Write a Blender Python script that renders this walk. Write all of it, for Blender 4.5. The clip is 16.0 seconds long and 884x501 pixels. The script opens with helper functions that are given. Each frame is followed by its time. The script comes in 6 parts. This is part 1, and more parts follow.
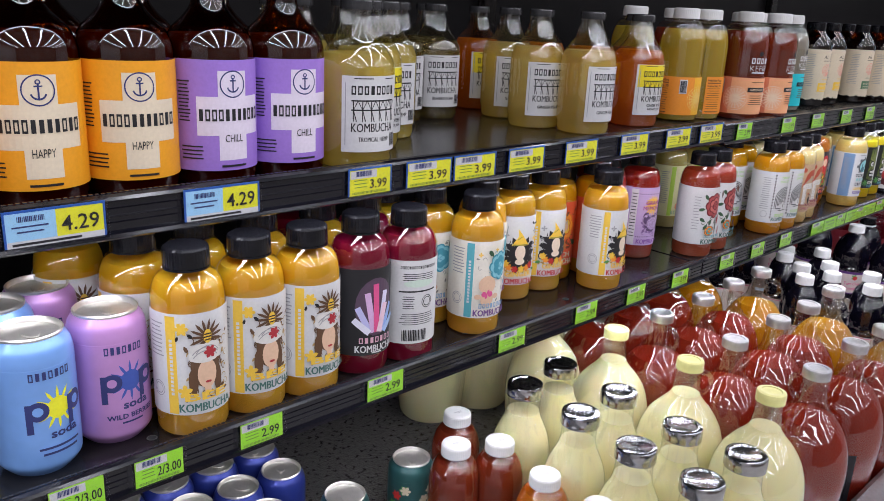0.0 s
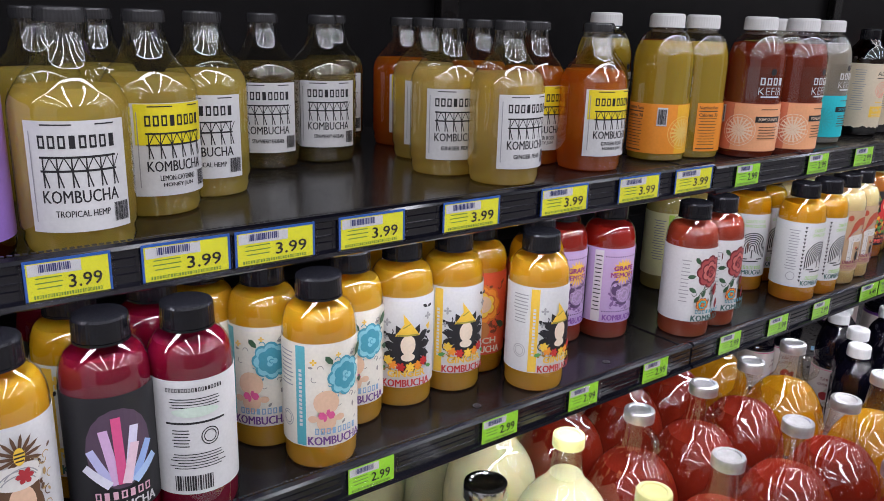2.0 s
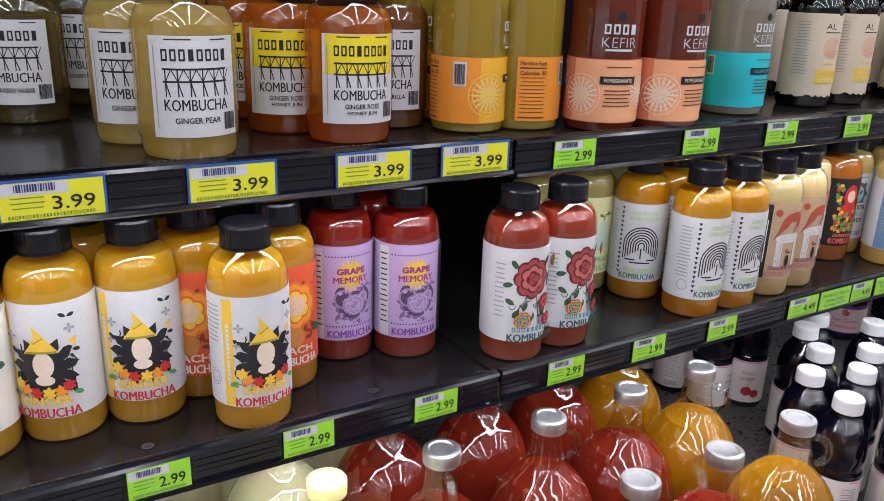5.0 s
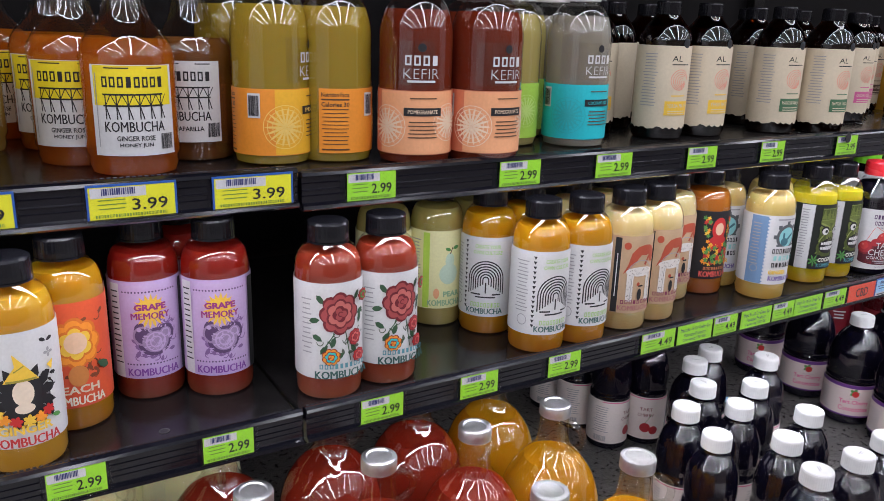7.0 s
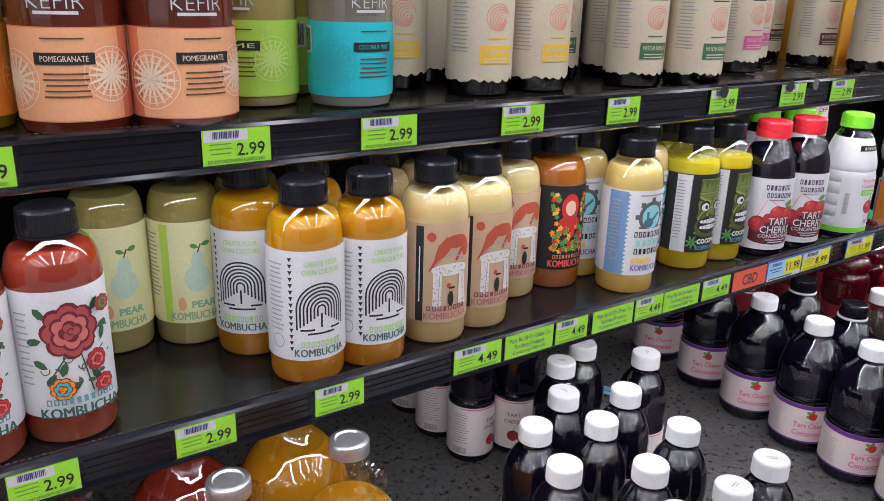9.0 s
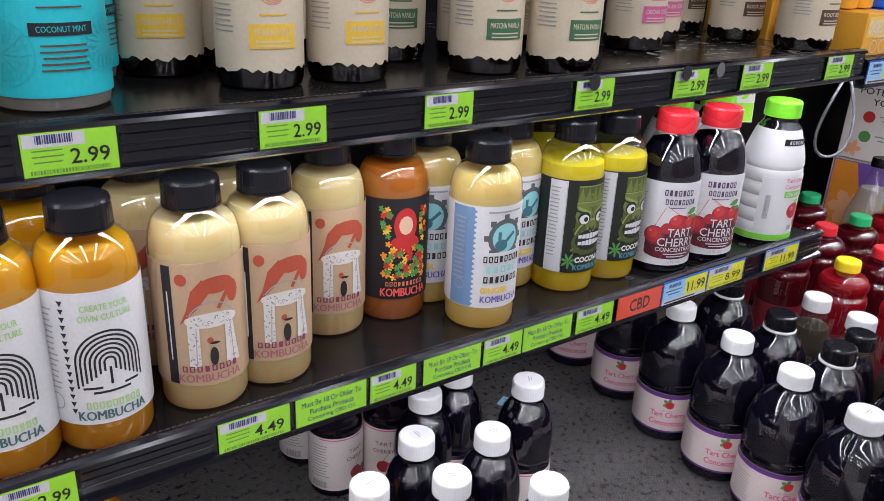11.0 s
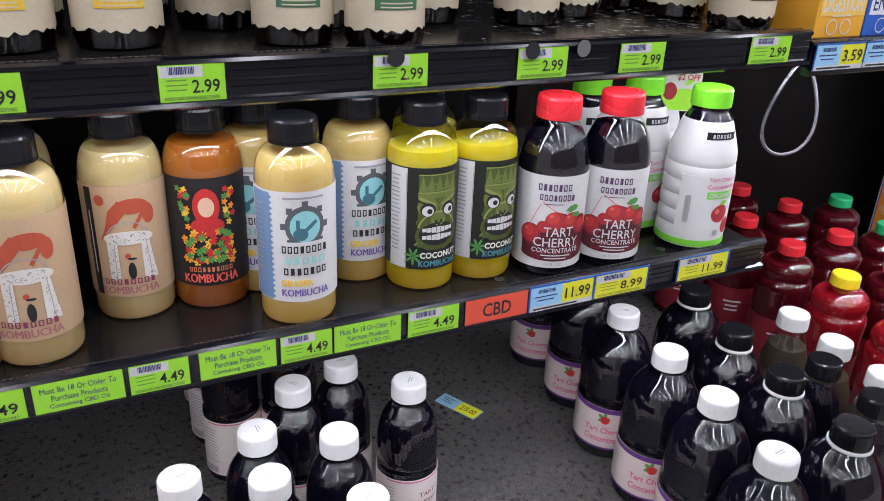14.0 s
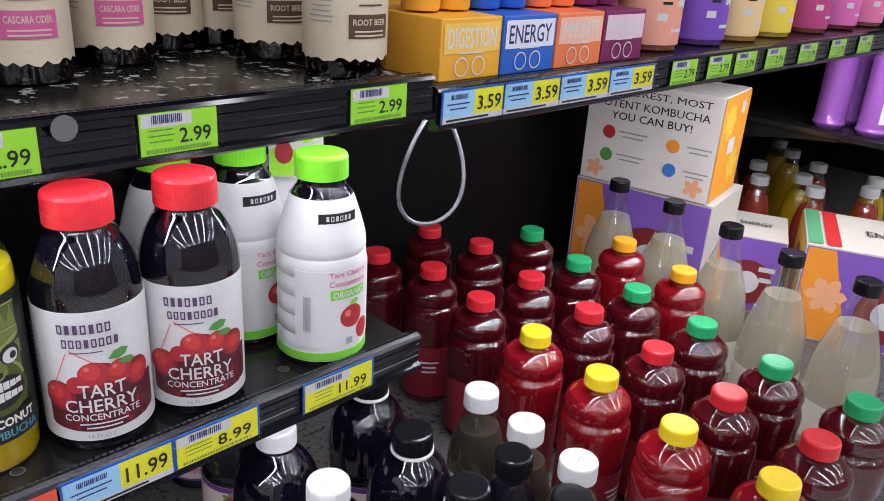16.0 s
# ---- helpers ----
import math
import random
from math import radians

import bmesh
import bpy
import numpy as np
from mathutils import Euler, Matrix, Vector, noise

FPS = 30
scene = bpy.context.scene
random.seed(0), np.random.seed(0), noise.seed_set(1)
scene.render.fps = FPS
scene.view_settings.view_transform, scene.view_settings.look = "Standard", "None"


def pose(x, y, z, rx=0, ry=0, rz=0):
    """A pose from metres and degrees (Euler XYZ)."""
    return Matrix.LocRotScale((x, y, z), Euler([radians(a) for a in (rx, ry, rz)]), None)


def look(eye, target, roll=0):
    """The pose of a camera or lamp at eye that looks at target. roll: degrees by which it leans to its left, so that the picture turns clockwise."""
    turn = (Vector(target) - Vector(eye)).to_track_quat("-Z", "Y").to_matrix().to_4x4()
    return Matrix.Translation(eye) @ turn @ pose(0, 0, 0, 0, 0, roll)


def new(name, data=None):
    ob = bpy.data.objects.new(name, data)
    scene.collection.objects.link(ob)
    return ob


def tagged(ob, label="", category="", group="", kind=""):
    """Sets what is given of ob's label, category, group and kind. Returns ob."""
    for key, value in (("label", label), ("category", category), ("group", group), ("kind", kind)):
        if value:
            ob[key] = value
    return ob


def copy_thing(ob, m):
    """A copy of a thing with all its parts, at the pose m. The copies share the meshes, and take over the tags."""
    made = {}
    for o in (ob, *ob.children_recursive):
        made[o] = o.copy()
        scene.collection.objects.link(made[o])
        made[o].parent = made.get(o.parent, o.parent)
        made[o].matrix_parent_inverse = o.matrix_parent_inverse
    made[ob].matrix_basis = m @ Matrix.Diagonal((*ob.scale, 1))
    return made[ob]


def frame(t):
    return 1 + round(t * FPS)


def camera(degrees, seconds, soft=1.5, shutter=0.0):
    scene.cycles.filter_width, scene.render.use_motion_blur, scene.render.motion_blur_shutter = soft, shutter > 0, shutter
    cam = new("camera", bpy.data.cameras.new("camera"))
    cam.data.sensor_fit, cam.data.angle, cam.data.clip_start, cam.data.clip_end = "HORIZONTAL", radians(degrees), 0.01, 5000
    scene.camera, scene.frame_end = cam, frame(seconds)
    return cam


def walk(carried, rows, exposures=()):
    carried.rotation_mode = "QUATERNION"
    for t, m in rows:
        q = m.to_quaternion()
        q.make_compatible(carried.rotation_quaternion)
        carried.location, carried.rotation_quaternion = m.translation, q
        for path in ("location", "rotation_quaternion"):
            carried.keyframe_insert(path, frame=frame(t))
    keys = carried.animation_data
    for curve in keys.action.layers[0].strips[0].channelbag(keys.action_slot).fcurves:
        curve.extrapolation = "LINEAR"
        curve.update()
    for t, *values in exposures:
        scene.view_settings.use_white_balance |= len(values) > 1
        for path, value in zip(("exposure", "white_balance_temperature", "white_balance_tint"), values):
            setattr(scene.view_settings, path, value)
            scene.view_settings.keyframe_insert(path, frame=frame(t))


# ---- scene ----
cam = camera(58.4, 16.0, soft=0.8)
PATH = [
    (0, (0.052, 0.041, 1.35), (1.383, 1.413, 0.76), 2.9),
    (0.5, (0.14, 0.043, 1.349), (1.466, 1.421, 0.763), 2.4),
    (1, (0.243, 0.106, 1.356), (1.587, 1.467, 0.774), 2.7),
    (1.5, (0.322, 0.138, 1.349), (1.652, 1.518, 0.778), 2.4),
    (2, (0.42, 0.1, 1.352), (1.588, 1.623, 0.79), 1.7),
    (2.5, (0.515, 0.031, 1.356), (1.587, 1.628, 0.806), 1.2),
    (3, (0.566, 0.023, 1.348), (1.616, 1.638, 0.809), 1.2),
    (3.2, (0.59, 0.038, 1.349), (1.64, 1.653, 0.811), 1.4),
    (5.3, (0.849, 0.08, 1.323), (1.819, 1.706, 0.677), 2.0),
    (5.5, (0.862, 0.067, 1.324), (1.834, 1.698, 0.695), 2.0),
    (6, (0.898, 0.037, 1.325), (1.894, 1.663, 0.723), 2.0),
    (6.5, (0.95, 0.0, 1.328), (1.946, 1.633, 0.744), 2.1),
    (7, (0.987, 0.003, 1.324), (1.987, 1.643, 0.767), 1.8),
    (7.5, (1.037, 0.052, 1.321), (2.091, 1.663, 0.778), 2.0),
    (8, (1.092, 0.107, 1.311), (2.201, 1.679, 0.764), 2.3),
    (8.5, (1.146, 0.125, 1.301), (2.287, 1.645, 0.677), 2.7),
    (9, (1.266, 0.094, 1.296), (2.344, 1.649, 0.647), 1.7),
    (9.5, (1.35, 0.073, 1.324), (2.408, 1.612, 0.609), 2.8),
    (9.7, (1.374, 0.068, 1.331), (2.428, 1.601, 0.597), 3.2),
    (11.8, (1.574, 0.201, 1.293), (2.699, 1.657, 0.509), 3.2),
    (12, (1.592, 0.194, 1.292), (2.718, 1.643, 0.497), 3.7),
    (12.5, (1.626, 0.159, 1.299), (2.602, 1.709, 0.496), 4.1),
    (13, (1.668, 0.127, 1.299), (2.465, 1.764, 0.472), 2.8),
    (13.5, (1.721, 0.096, 1.296), (2.517, 1.735, 0.47), 2.6),
    (14, (1.764, 0.078, 1.303), (2.589, 1.705, 0.484), 2.5),
    (14.5, (1.815, 0.107, 1.303), (2.804, 1.65, 0.503), 3.5),
    (15, (1.894, 0.158, 1.307), (3.027, 1.62, 0.545), 4.1),
    (15.5, (1.957, 0.199, 1.303), (3.236, 1.538, 0.547), 3.9),
    (16, (2.019, 0.2, 1.303), (3.344, 1.49, 0.539), 3.7),
]
walk(cam, [(t, look(eye, target, roll)) for t, eye, target, roll in PATH])

# ---- exposure and light ----
room = bpy.data.worlds.new("store_air")
scene.world = room
room.use_nodes = True
room.node_tree.nodes["Background"].inputs[0].default_value = (0.8, 0.9, 1.0, 1)
room.node_tree.nodes["Background"].inputs[1].default_value = 0.02


def strip_lamp(name, place, target, size_x, size_y, watts, tint):
    lamp = bpy.data.lights.new(name, "AREA")
    lamp.shape, lamp.size, lamp.size_y, lamp.energy, lamp.color = "RECTANGLE", size_x, size_y, watts, tint
    ob = new(name, lamp)
    ob.matrix_world = look(place, target)
    return ob


COOL = (0.885, 0.885, 1.0)
# fluorescent rows run across the aisle, square to the case; a light strip runs along its canopy
for k in range(8):
    lx = -2.2 + 1.15 * k
    strip_lamp("ceiling_lamp", (lx, -2.25, 2.93), (lx, -2.249, 0), 0.13, 4.3, 36, COOL)
strip_lamp("canopy_lamp", (1.8, 0.44, 1.93), (1.8, 0.52, 0.8), 6.4, 0.04, 8.5, COOL)
# light strips under the front edges of the shelves
for lx in (-0.6, 0.618, 1.837):
    strip_lamp("shelf_lamp", (lx, 0.656, 1.1725), (lx, 0.669, 0.9), 1.19, 0.012, 1.3, COOL)
    strip_lamp("shelf_lamp", (lx, 0.656, 0.948), (lx, 0.664, 0.6), 1.19, 0.012, 2.0, COOL)
strip_lamp("shelf_lamp", (3.056, 0.652, 1.167), (3.056, 0.66, 0.6), 1.19, 0.012, 5.0, COOL)


# ---- materials ----
def shader(name):
    m = bpy.data.materials.new(name)
    m.use_nodes = True
    nt = m.node_tree
    return m, nt, nt.nodes["Principled BSDF"]


def surface(name, color, rough=0.5, metal=0.0, vary=0.12, scale=40.0, bump=0.0, bump_scale=200.0, coat=0.0, spec=0.5):
    """A painted or moulded surface with variation at two scales and fine relief."""
    m, nt, p = shader(name)
    tc = nt.nodes.new("ShaderNodeTexCoord")
    big, fine = nt.nodes.new("ShaderNodeTexNoise"), nt.nodes.new("ShaderNodeTexNoise")
    big.inputs["Scale"].default_value, fine.inputs["Scale"].default_value = scale * 0.2, scale * 3
    mixn = nt.nodes.new("ShaderNodeMath")
    mixn.operation = "ADD"
    ramp = nt.nodes.new("ShaderNodeMapRange")
    ramp.inputs[1].default_value, ramp.inputs[2].default_value = 0.6, 1.4
    ramp.inputs[3].default_value, ramp.inputs[4].default_value = 1 - vary, 1 + vary
    mul = nt.nodes.new("ShaderNodeVectorMath")
    mul.operation = "SCALE"
    mul.inputs[0].default_value = color
    for n in (big, fine):
        nt.links.new(tc.outputs["Object"], n.inputs["Vector"])
    nt.links.new(big.outputs["Fac"], mixn.inputs[0])
    nt.links.new(fine.outputs["Fac"], mixn.inputs[1])
    nt.links.new(mixn.outputs[0], ramp.inputs[0])
    nt.links.new(ramp.outputs[0], mul.inputs["Scale"])
    nt.links.new(mul.outputs[0], p.inputs["Base Color"])
    rr = nt.nodes.new("ShaderNodeMapRange")
    rr.inputs[3].default_value, rr.inputs[4].default_value = max(rough - 0.1, 0.02), min(rough + 0.1, 1)
    nt.links.new(big.outputs["Fac"], rr.inputs[0])
    nt.links.new(rr.outputs[0], p.inputs["Roughness"])
    p.inputs["Metallic"].default_value = metal
    p.inputs["Specular IOR Level"].default_value = spec
    p.inputs["Coat Weight"].default_value = coat
    p.inputs["Coat Roughness"].default_value = 0.08
    if bump:
        bn, bt = nt.nodes.new("ShaderNodeBump"), nt.nodes.new("ShaderNodeTexNoise")
        bt.inputs["Scale"].default_value = bump_scale
        bn.inputs["Strength"].default_value, bn.inputs["Distance"].default_value = bump, 0.001
        nt.links.new(tc.outputs["Object"], bt.inputs["Vector"])
        nt.links.new(bt.outputs["Fac"], bn.inputs["Height"])
        nt.links.new(bn.outputs[0], p.inputs["Normal"])
    return m


def clear(name, tint, gloss=0.05, wave=0.25, scale=30.0):
    """Thin clear wall of a bottle: lets light through, gloss growing towards the rim."""
    m, nt, p = shader(name)
    nt.nodes.remove(p)
    tr, gl, mx, lw = (nt.nodes.new("ShaderNode" + k) for k in ("BsdfTransparent", "BsdfGlossy", "MixShader", "LayerWeight"))
    tr.inputs[0].default_value = (*tint, 1)
    gl.inputs["Roughness"].default_value = 0.025
    lw.inputs["Blend"].default_value = 0.5
    pw, ad = nt.nodes.new("ShaderNodeMath"), nt.nodes.new("ShaderNodeMath")
    pw.operation, pw.inputs[1].default_value = "POWER", 5.0
    ad.operation, ad.inputs[1].default_value, ad.inputs[2].default_value = "MULTIPLY_ADD", 0.75, gloss
    nt.links.new(lw.outputs["Facing"], pw.inputs[0])
    nt.links.new(pw.outputs[0], ad.inputs[0])
    if wave:
        tc, bt, bn = nt.nodes.new("ShaderNodeTexCoord"), nt.nodes.new("ShaderNodeTexNoise"), nt.nodes.new("ShaderNodeBump")
        bt.inputs["Scale"].default_value = scale
        bn.inputs["Strength"].default_value, bn.inputs["Distance"].default_value = wave, 0.004
        nt.links.new(tc.outputs["Object"], bt.inputs["Vector"])
        nt.links.new(bt.outputs["Fac"], bn.inputs["Height"])
        nt.links.new(bn.outputs[0], gl.inputs["Normal"])
    nt.links.new(ad.outputs[0], mx.inputs[0])
    nt.links.new(tr.outputs[0], mx.inputs[1])
    nt.links.new(gl.outputs[0], mx.inputs[2])
    nt.links.new(mx.outputs[0], nt.nodes["Material Output"].inputs["Surface"])
    return m


def liquid(name, color, cloud=0.8, sediment=None):
    """A drink: cloudy part scatters light, the rest lets it through tinted; sediment settles at the bottom."""
    m, nt, p = shader(name)
    sed = sediment or color
    tc, sep = nt.nodes.new("ShaderNodeTexCoord"), nt.nodes.new("ShaderNodeSeparateXYZ")
    ns = nt.nodes.new("ShaderNodeTexNoise")
    ns.inputs["Scale"].default_value = 35
    add = nt.nodes.new("ShaderNodeMath")
    add.operation, add.inputs[1].default_value = "MULTIPLY_ADD", 0.03
    mr = nt.nodes.new("ShaderNodeMapRange")
    mr.inputs[1].default_value, mr.inputs[2].default_value = 0.015, 0.05
    mc = nt.nodes.new("ShaderNodeMix")
    mc.data_type = "RGBA"
    mc.inputs[6].default_value, mc.inputs[7].default_value = (*sed, 1), (*color, 1)
    nt.links.new(tc.outputs["Object"], sep.inputs[0])
    nt.links.new(tc.outputs["Object"], ns.inputs["Vector"])
    nt.links.new(ns.outputs["Fac"], add.inputs[0])
    nt.links.new(sep.outputs["Z"], add.inputs[2])
    nt.links.new(add.outputs[0], mr.inputs[0])
    nt.links.new(mr.outputs[0], mc.inputs[0])
    nt.links.new(mc.outputs[2], p.inputs["Base Color"])
    p.inputs["Roughness"].default_value = 0.5
    p.inputs["Specular IOR Level"].default_value = 0.0
    p.inputs["Subsurface Weight"].default_value = 0.4
    p.inputs["Subsurface Radius"].default_value = (1.0, 0.7, 0.35)
    p.inputs["Subsurface Scale"].default_value = 0.03
    tl, m1, tr, m2 = (nt.nodes.new("ShaderNode" + k) for k in ("BsdfTranslucent", "MixShader", "BsdfTransparent", "MixShader"))
    m1.inputs[0].default_value = 0.18
    m2.inputs[0].default_value = 1 - cloud
    tr.inputs[0].default_value = (*[q ** 0.4 for q in color], 1)
    nt.links.new(mc.outputs[2], tl.inputs[0])
    nt.links.new(p.outputs[0], m1.inputs[1])
    nt.links.new(tl.outputs[0], m1.inputs[2])
    nt.links.new(m1.outputs[0], m2.inputs[1])
    nt.links.new(tr.outputs[0], m2.inputs[2])
    nt.links.new(m2.outputs[0], nt.nodes["Material Output"].inputs["Surface"])
    return m


INKS = {}


def ink(r, g, b, rough=0.45):
    """Printed paper or film in one ink."""
    key = (r, g, b, rough)
    if key not in INKS:
        INKS[key] = surface("ink", (r, g, b), rough, vary=0.07, scale=120, bump=0.05, bump_scale=900)
    return INKS[key]


WHITE, BLACK, CREAM = ink(0.66, 0.66, 0.66), ink(0.015, 0.015, 0.018), ink(0.66, 0.57, 0.42)
YELLOW, LIME, SKY, REDTAG = ink(0.85, 0.83, 0.03), ink(0.36, 0.80, 0.04), ink(0.35, 0.65, 0.88), ink(0.85, 0.10, 0.05)
GREY, NAVY, RED, ORANGE, GOLD = ink(0.35, 0.35, 0.36), ink(0.03, 0.04, 0.16), ink(0.55, 0.03, 0.03), ink(0.85, 0.30, 0.03), ink(0.85, 0.55, 0.06)
TEAL, GREEN, PINK, LILAC, SKIN = ink(0.03, 0.48, 0.52), ink(0.09, 0.30, 0.07), ink(0.70, 0.10, 0.28), ink(0.52, 0.38, 0.62), ink(0.75, 0.50, 0.34)
PALE, PEACH, MAROON, BROWN = ink(0.60, 0.72, 0.62), ink(0.86, 0.42, 0.22), ink(0.22, 0.02, 0.03), ink(0.12, 0.06, 0.03)

PET = clear("clear_plastic", (0.98, 0.98, 0.97), 0.12, 0.06, 30)
GLASS = clear("clear_glass", (0.97, 0.98, 0.96), 0.13, 0.55, 26)
AMBER_GLASS = clear("amber_glass", (0.42, 0.16, 0.05), 0.10, 0.2, 28)
DARK_PET = clear("dark_plastic", (0.25, 0.12, 0.13), 0.06, 0.4, 45)
FILM = clear("clear_film", (0.98, 0.98, 0.99), 0.01, 0.0, 60)
CAP_BLACK = surface("black_cap_plastic", (0.007, 0.007, 0.009), 0.22, vary=0.2, bump=0.04, bump_scale=400, spec=0.3)
CAP_WHITE = surface("white_cap_plastic", (0.66, 0.66, 0.65), 0.38, vary=0.06)
CAP_RED = surface("red_cap_plastic", (0.62, 0.024, 0.035), 0.3, vary=0.08)
CAP_GREEN = surface("green_cap_plastic", (0.02, 0.36, 0.13), 0.35, vary=0.08)
CAP_LIME = surface("lime_cap_plastic", (0.20, 0.68, 0.03), 0.35, vary=0.08)
CAP_YELLOW = surface("yellow_cap_plastic", (0.85, 0.62, 0.02), 0.35, vary=0.08)
CAP_ORANGE = surface("orange_cap_plastic", (0.85, 0.40, 0.02), 0.35, vary=0.08)
# lifted above the channel's black to stand for the gleam on its edge
EDGE = surface("edge_gleam_plastic", (0.03, 0.03, 0.035), 0.22, vary=0.3)
WIRE = surface("dark_wire_jacket", (0.11, 0.11, 0.12), 0.25, vary=0.2)
CAP_PALE = surface("dull_cap_plastic", (0.035, 0.035, 0.037), 0.25, vary=0.2)
METAL = surface("tinned_metal", (0.60, 0.60, 0.60), 0.40, 1.0, vary=0.15, bump=0.08)
CAN_LID = surface("bare_can_metal", (0.78, 0.75, 0.70), 0.34, 0.8, vary=0.1)
CHROME = surface("polished_lid_metal", (0.50, 0.50, 0.51), 0.17, 1.0, vary=0.2, scale=25)
LID_YELLOW = surface("cream_lid_paint", (0.75, 0.72, 0.30), 0.35, vary=0.08)
DARK_METAL = surface("black_shelf_paint", (0.010, 0.009, 0.009), 0.26, vary=0.5, scale=14, bump=0.1, bump_scale=700, spec=0.25)
LIP_PLASTIC = surface("black_channel_plastic", (0.006, 0.006, 0.010), 0.14, vary=0.25, scale=20, spec=0.5)
DECK_PAINT = surface("black_deck_tread", (0.095, 0.090, 0.086), 0.30, vary=0.9, scale=600, bump=1.0, bump_scale=300)
DECK_PAINT.node_tree.nodes["Bump"].inputs["Distance"].default_value = 0.004
LINER = surface("black_liner_paint", (0.006, 0.0055, 0.006), 0.4, vary=0.4, scale=6, bump=0.05, spec=0.15)
# dark tone of the unseen aisle side, chosen to dim its reflections
AISLE = surface("far_aisle_dark_tone", (0.16, 0.13, 0.11), 0.6, vary=0.3, scale=3)
STEEL = surface("brushed_steel", (0.45, 0.46, 0.47), 0.35, 1.0, vary=0.15)
PLASTER = surface("wall_paint", (0.42, 0.41, 0.40), 0.7, vary=0.06, scale=4, bump=0.1)
VINYL = surface("floor_vinyl", (0.42, 0.40, 0.37), 0.35, vary=0.1, scale=6, bump=0.03)
TILE = surface("ceiling_board", (0.4, 0.4, 0.39), 0.85, vary=0.05, scale=10, bump=0.3)


# ---- mesh helpers ----
def part(name, bm, material, parent=None, label="", smooth=False):
    me = bpy.data.meshes.new(name)
    if smooth:
        for fc in bm.faces:
            fc.smooth = True
    bm.to_mesh(me)
    bm.free()
    me.materials.append(material)
    if smooth:
        me.set_sharp_from_angle(angle=radians(38))
    ob = new(name, me)
    if parent:
        ob.parent = parent
    if label:
        ob["label"] = label
    return ob


def box(bm, x0, y0, z0, x1, y1, z1, bevel=0.0):
    made = bmesh.ops.create_cube(bm, size=1, matrix=Matrix.Translation(((x0 + x1) / 2, (y0 + y1) / 2, (z0 + z1) / 2)) @ Matrix.Diagonal((x1 - x0, y1 - y0, z1 - z0, 1)))
    if bevel:
        edges = list({e for v in made["verts"] for e in v.link_edges})
        bmesh.ops.bevel(bm, geom=edges, offset=bevel, segments=2, affect="EDGES", profile=0.5)
    return bm


def lathe(profile, seg=40, ribs=None):
    """Turns (radius, height) pairs round z. ribs: (first, last, depth): rows with fine vertical ribs."""
    bm = bmesh.new()
    rows = []
    for i, (rad, z) in enumerate(profile):
        if rad < 1e-5:
            rows.append([bm.verts.new((0, 0, z))])
            continue
        row = []
        for k in range(seg):
            a = 2 * math.pi * k / seg
            q = rad - (ribs[2] if ribs and ribs[0] <= i <= ribs[1] and k % 2 else 0)
            row.append(bm.verts.new((q * math.cos(a), q * math.sin(a), z)))
        rows.append(row)
    for a, b in zip(rows, rows[1:]):
        for k in range(seg):
            n = (k + 1) % seg
            if len(a) == 1 and len(b) > 1:
                bm.faces.new((a[0], b[n], b[k]))
            elif len(b) == 1 and len(a) > 1:
                bm.faces.new((a[k], a[n], b[0]))
            elif len(a) > 1:
                bm.faces.new((a[k], a[n], b[n], b[k]))
    return bm


def smooth_profile(points, steps=4):
    """Catmull-Rom through the points."""
    out = []
    for i in range(len(points) - 1):
        p0, p1, p2, p3 = points[max(i - 1, 0)], points[i], points[i + 1], points[min(i + 2, len(points) - 1)]
        for s in range(steps):
            u = s / steps
            out.append(tuple(0.5 * (2 * b + (c - a) * u + (2 * a - 5 * b + 4 * c - d) * u * u + (3 * b - a - 3 * c + d) * u ** 3) for a, b, c, d in zip(p0, p1, p2, p3)))
    return [(max(r, 0.0), z) for r, z in out] + [points[-1]]


def radius_at(profile, z):
    for (ra, za), (rb, zb) in zip(profile, profile[1:]):
        if za <= z <= zb and zb > za:
            return ra + (rb - ra) * (z - za) / (zb - za)
    return profile[-1][0]


TEXTS = {}


def text_mesh(words, bold=0.0):
    bold = 0.0 if "M" in words else bold
    key = (words, bold)
    if key not in TEXTS:
        cu = bpy.data.curves.new("lettering", "FONT")
        cu.body, cu.align_x, cu.align_y, cu.resolution_u, cu.offset = words, "CENTER", "CENTER", 2, bold
        ob = bpy.data.objects.new("lettering", cu)
        scene.collection.objects.link(ob)
        dg = bpy.context.evaluated_depsgraph_get()
        me = bpy.data.meshes.new_from_object(ob.evaluated_get(dg))
        bpy.data.objects.remove(ob)
        TEXTS[key] = me
    return TEXTS[key]


# flat shapes, in metres on the paper: each is a list of outlines
def rect(u, v, w, h):
    return [[(u - w / 2, v - h / 2), (u + w / 2, v - h / 2), (u + w / 2, v + h / 2), (u - w / 2, v + h / 2)]]


def disc(u, v, r, ry=None, n=18):
    ry = ry or r
    return [[(u + r * math.cos(2 * math.pi * k / n), v + ry * math.sin(2 * math.pi * k / n)) for k in range(n)]]


def arc(u, v, r, thick, a0=0.0, a1=360.0, n=20):
    out = []
    for k in range(n):
        a, b = radians(a0 + (a1 - a0) * k / n), radians(a0 + (a1 - a0) * (k + 1) / n)
        q = r - thick
        out.append([(u + r * math.cos(a), v + r * math.sin(a)), (u + r * math.cos(b), v + r * math.sin(b)), (u + q * math.cos(b), v + q * math.sin(b)), (u + q * math.cos(a), v + q * math.sin(a))])
    return out


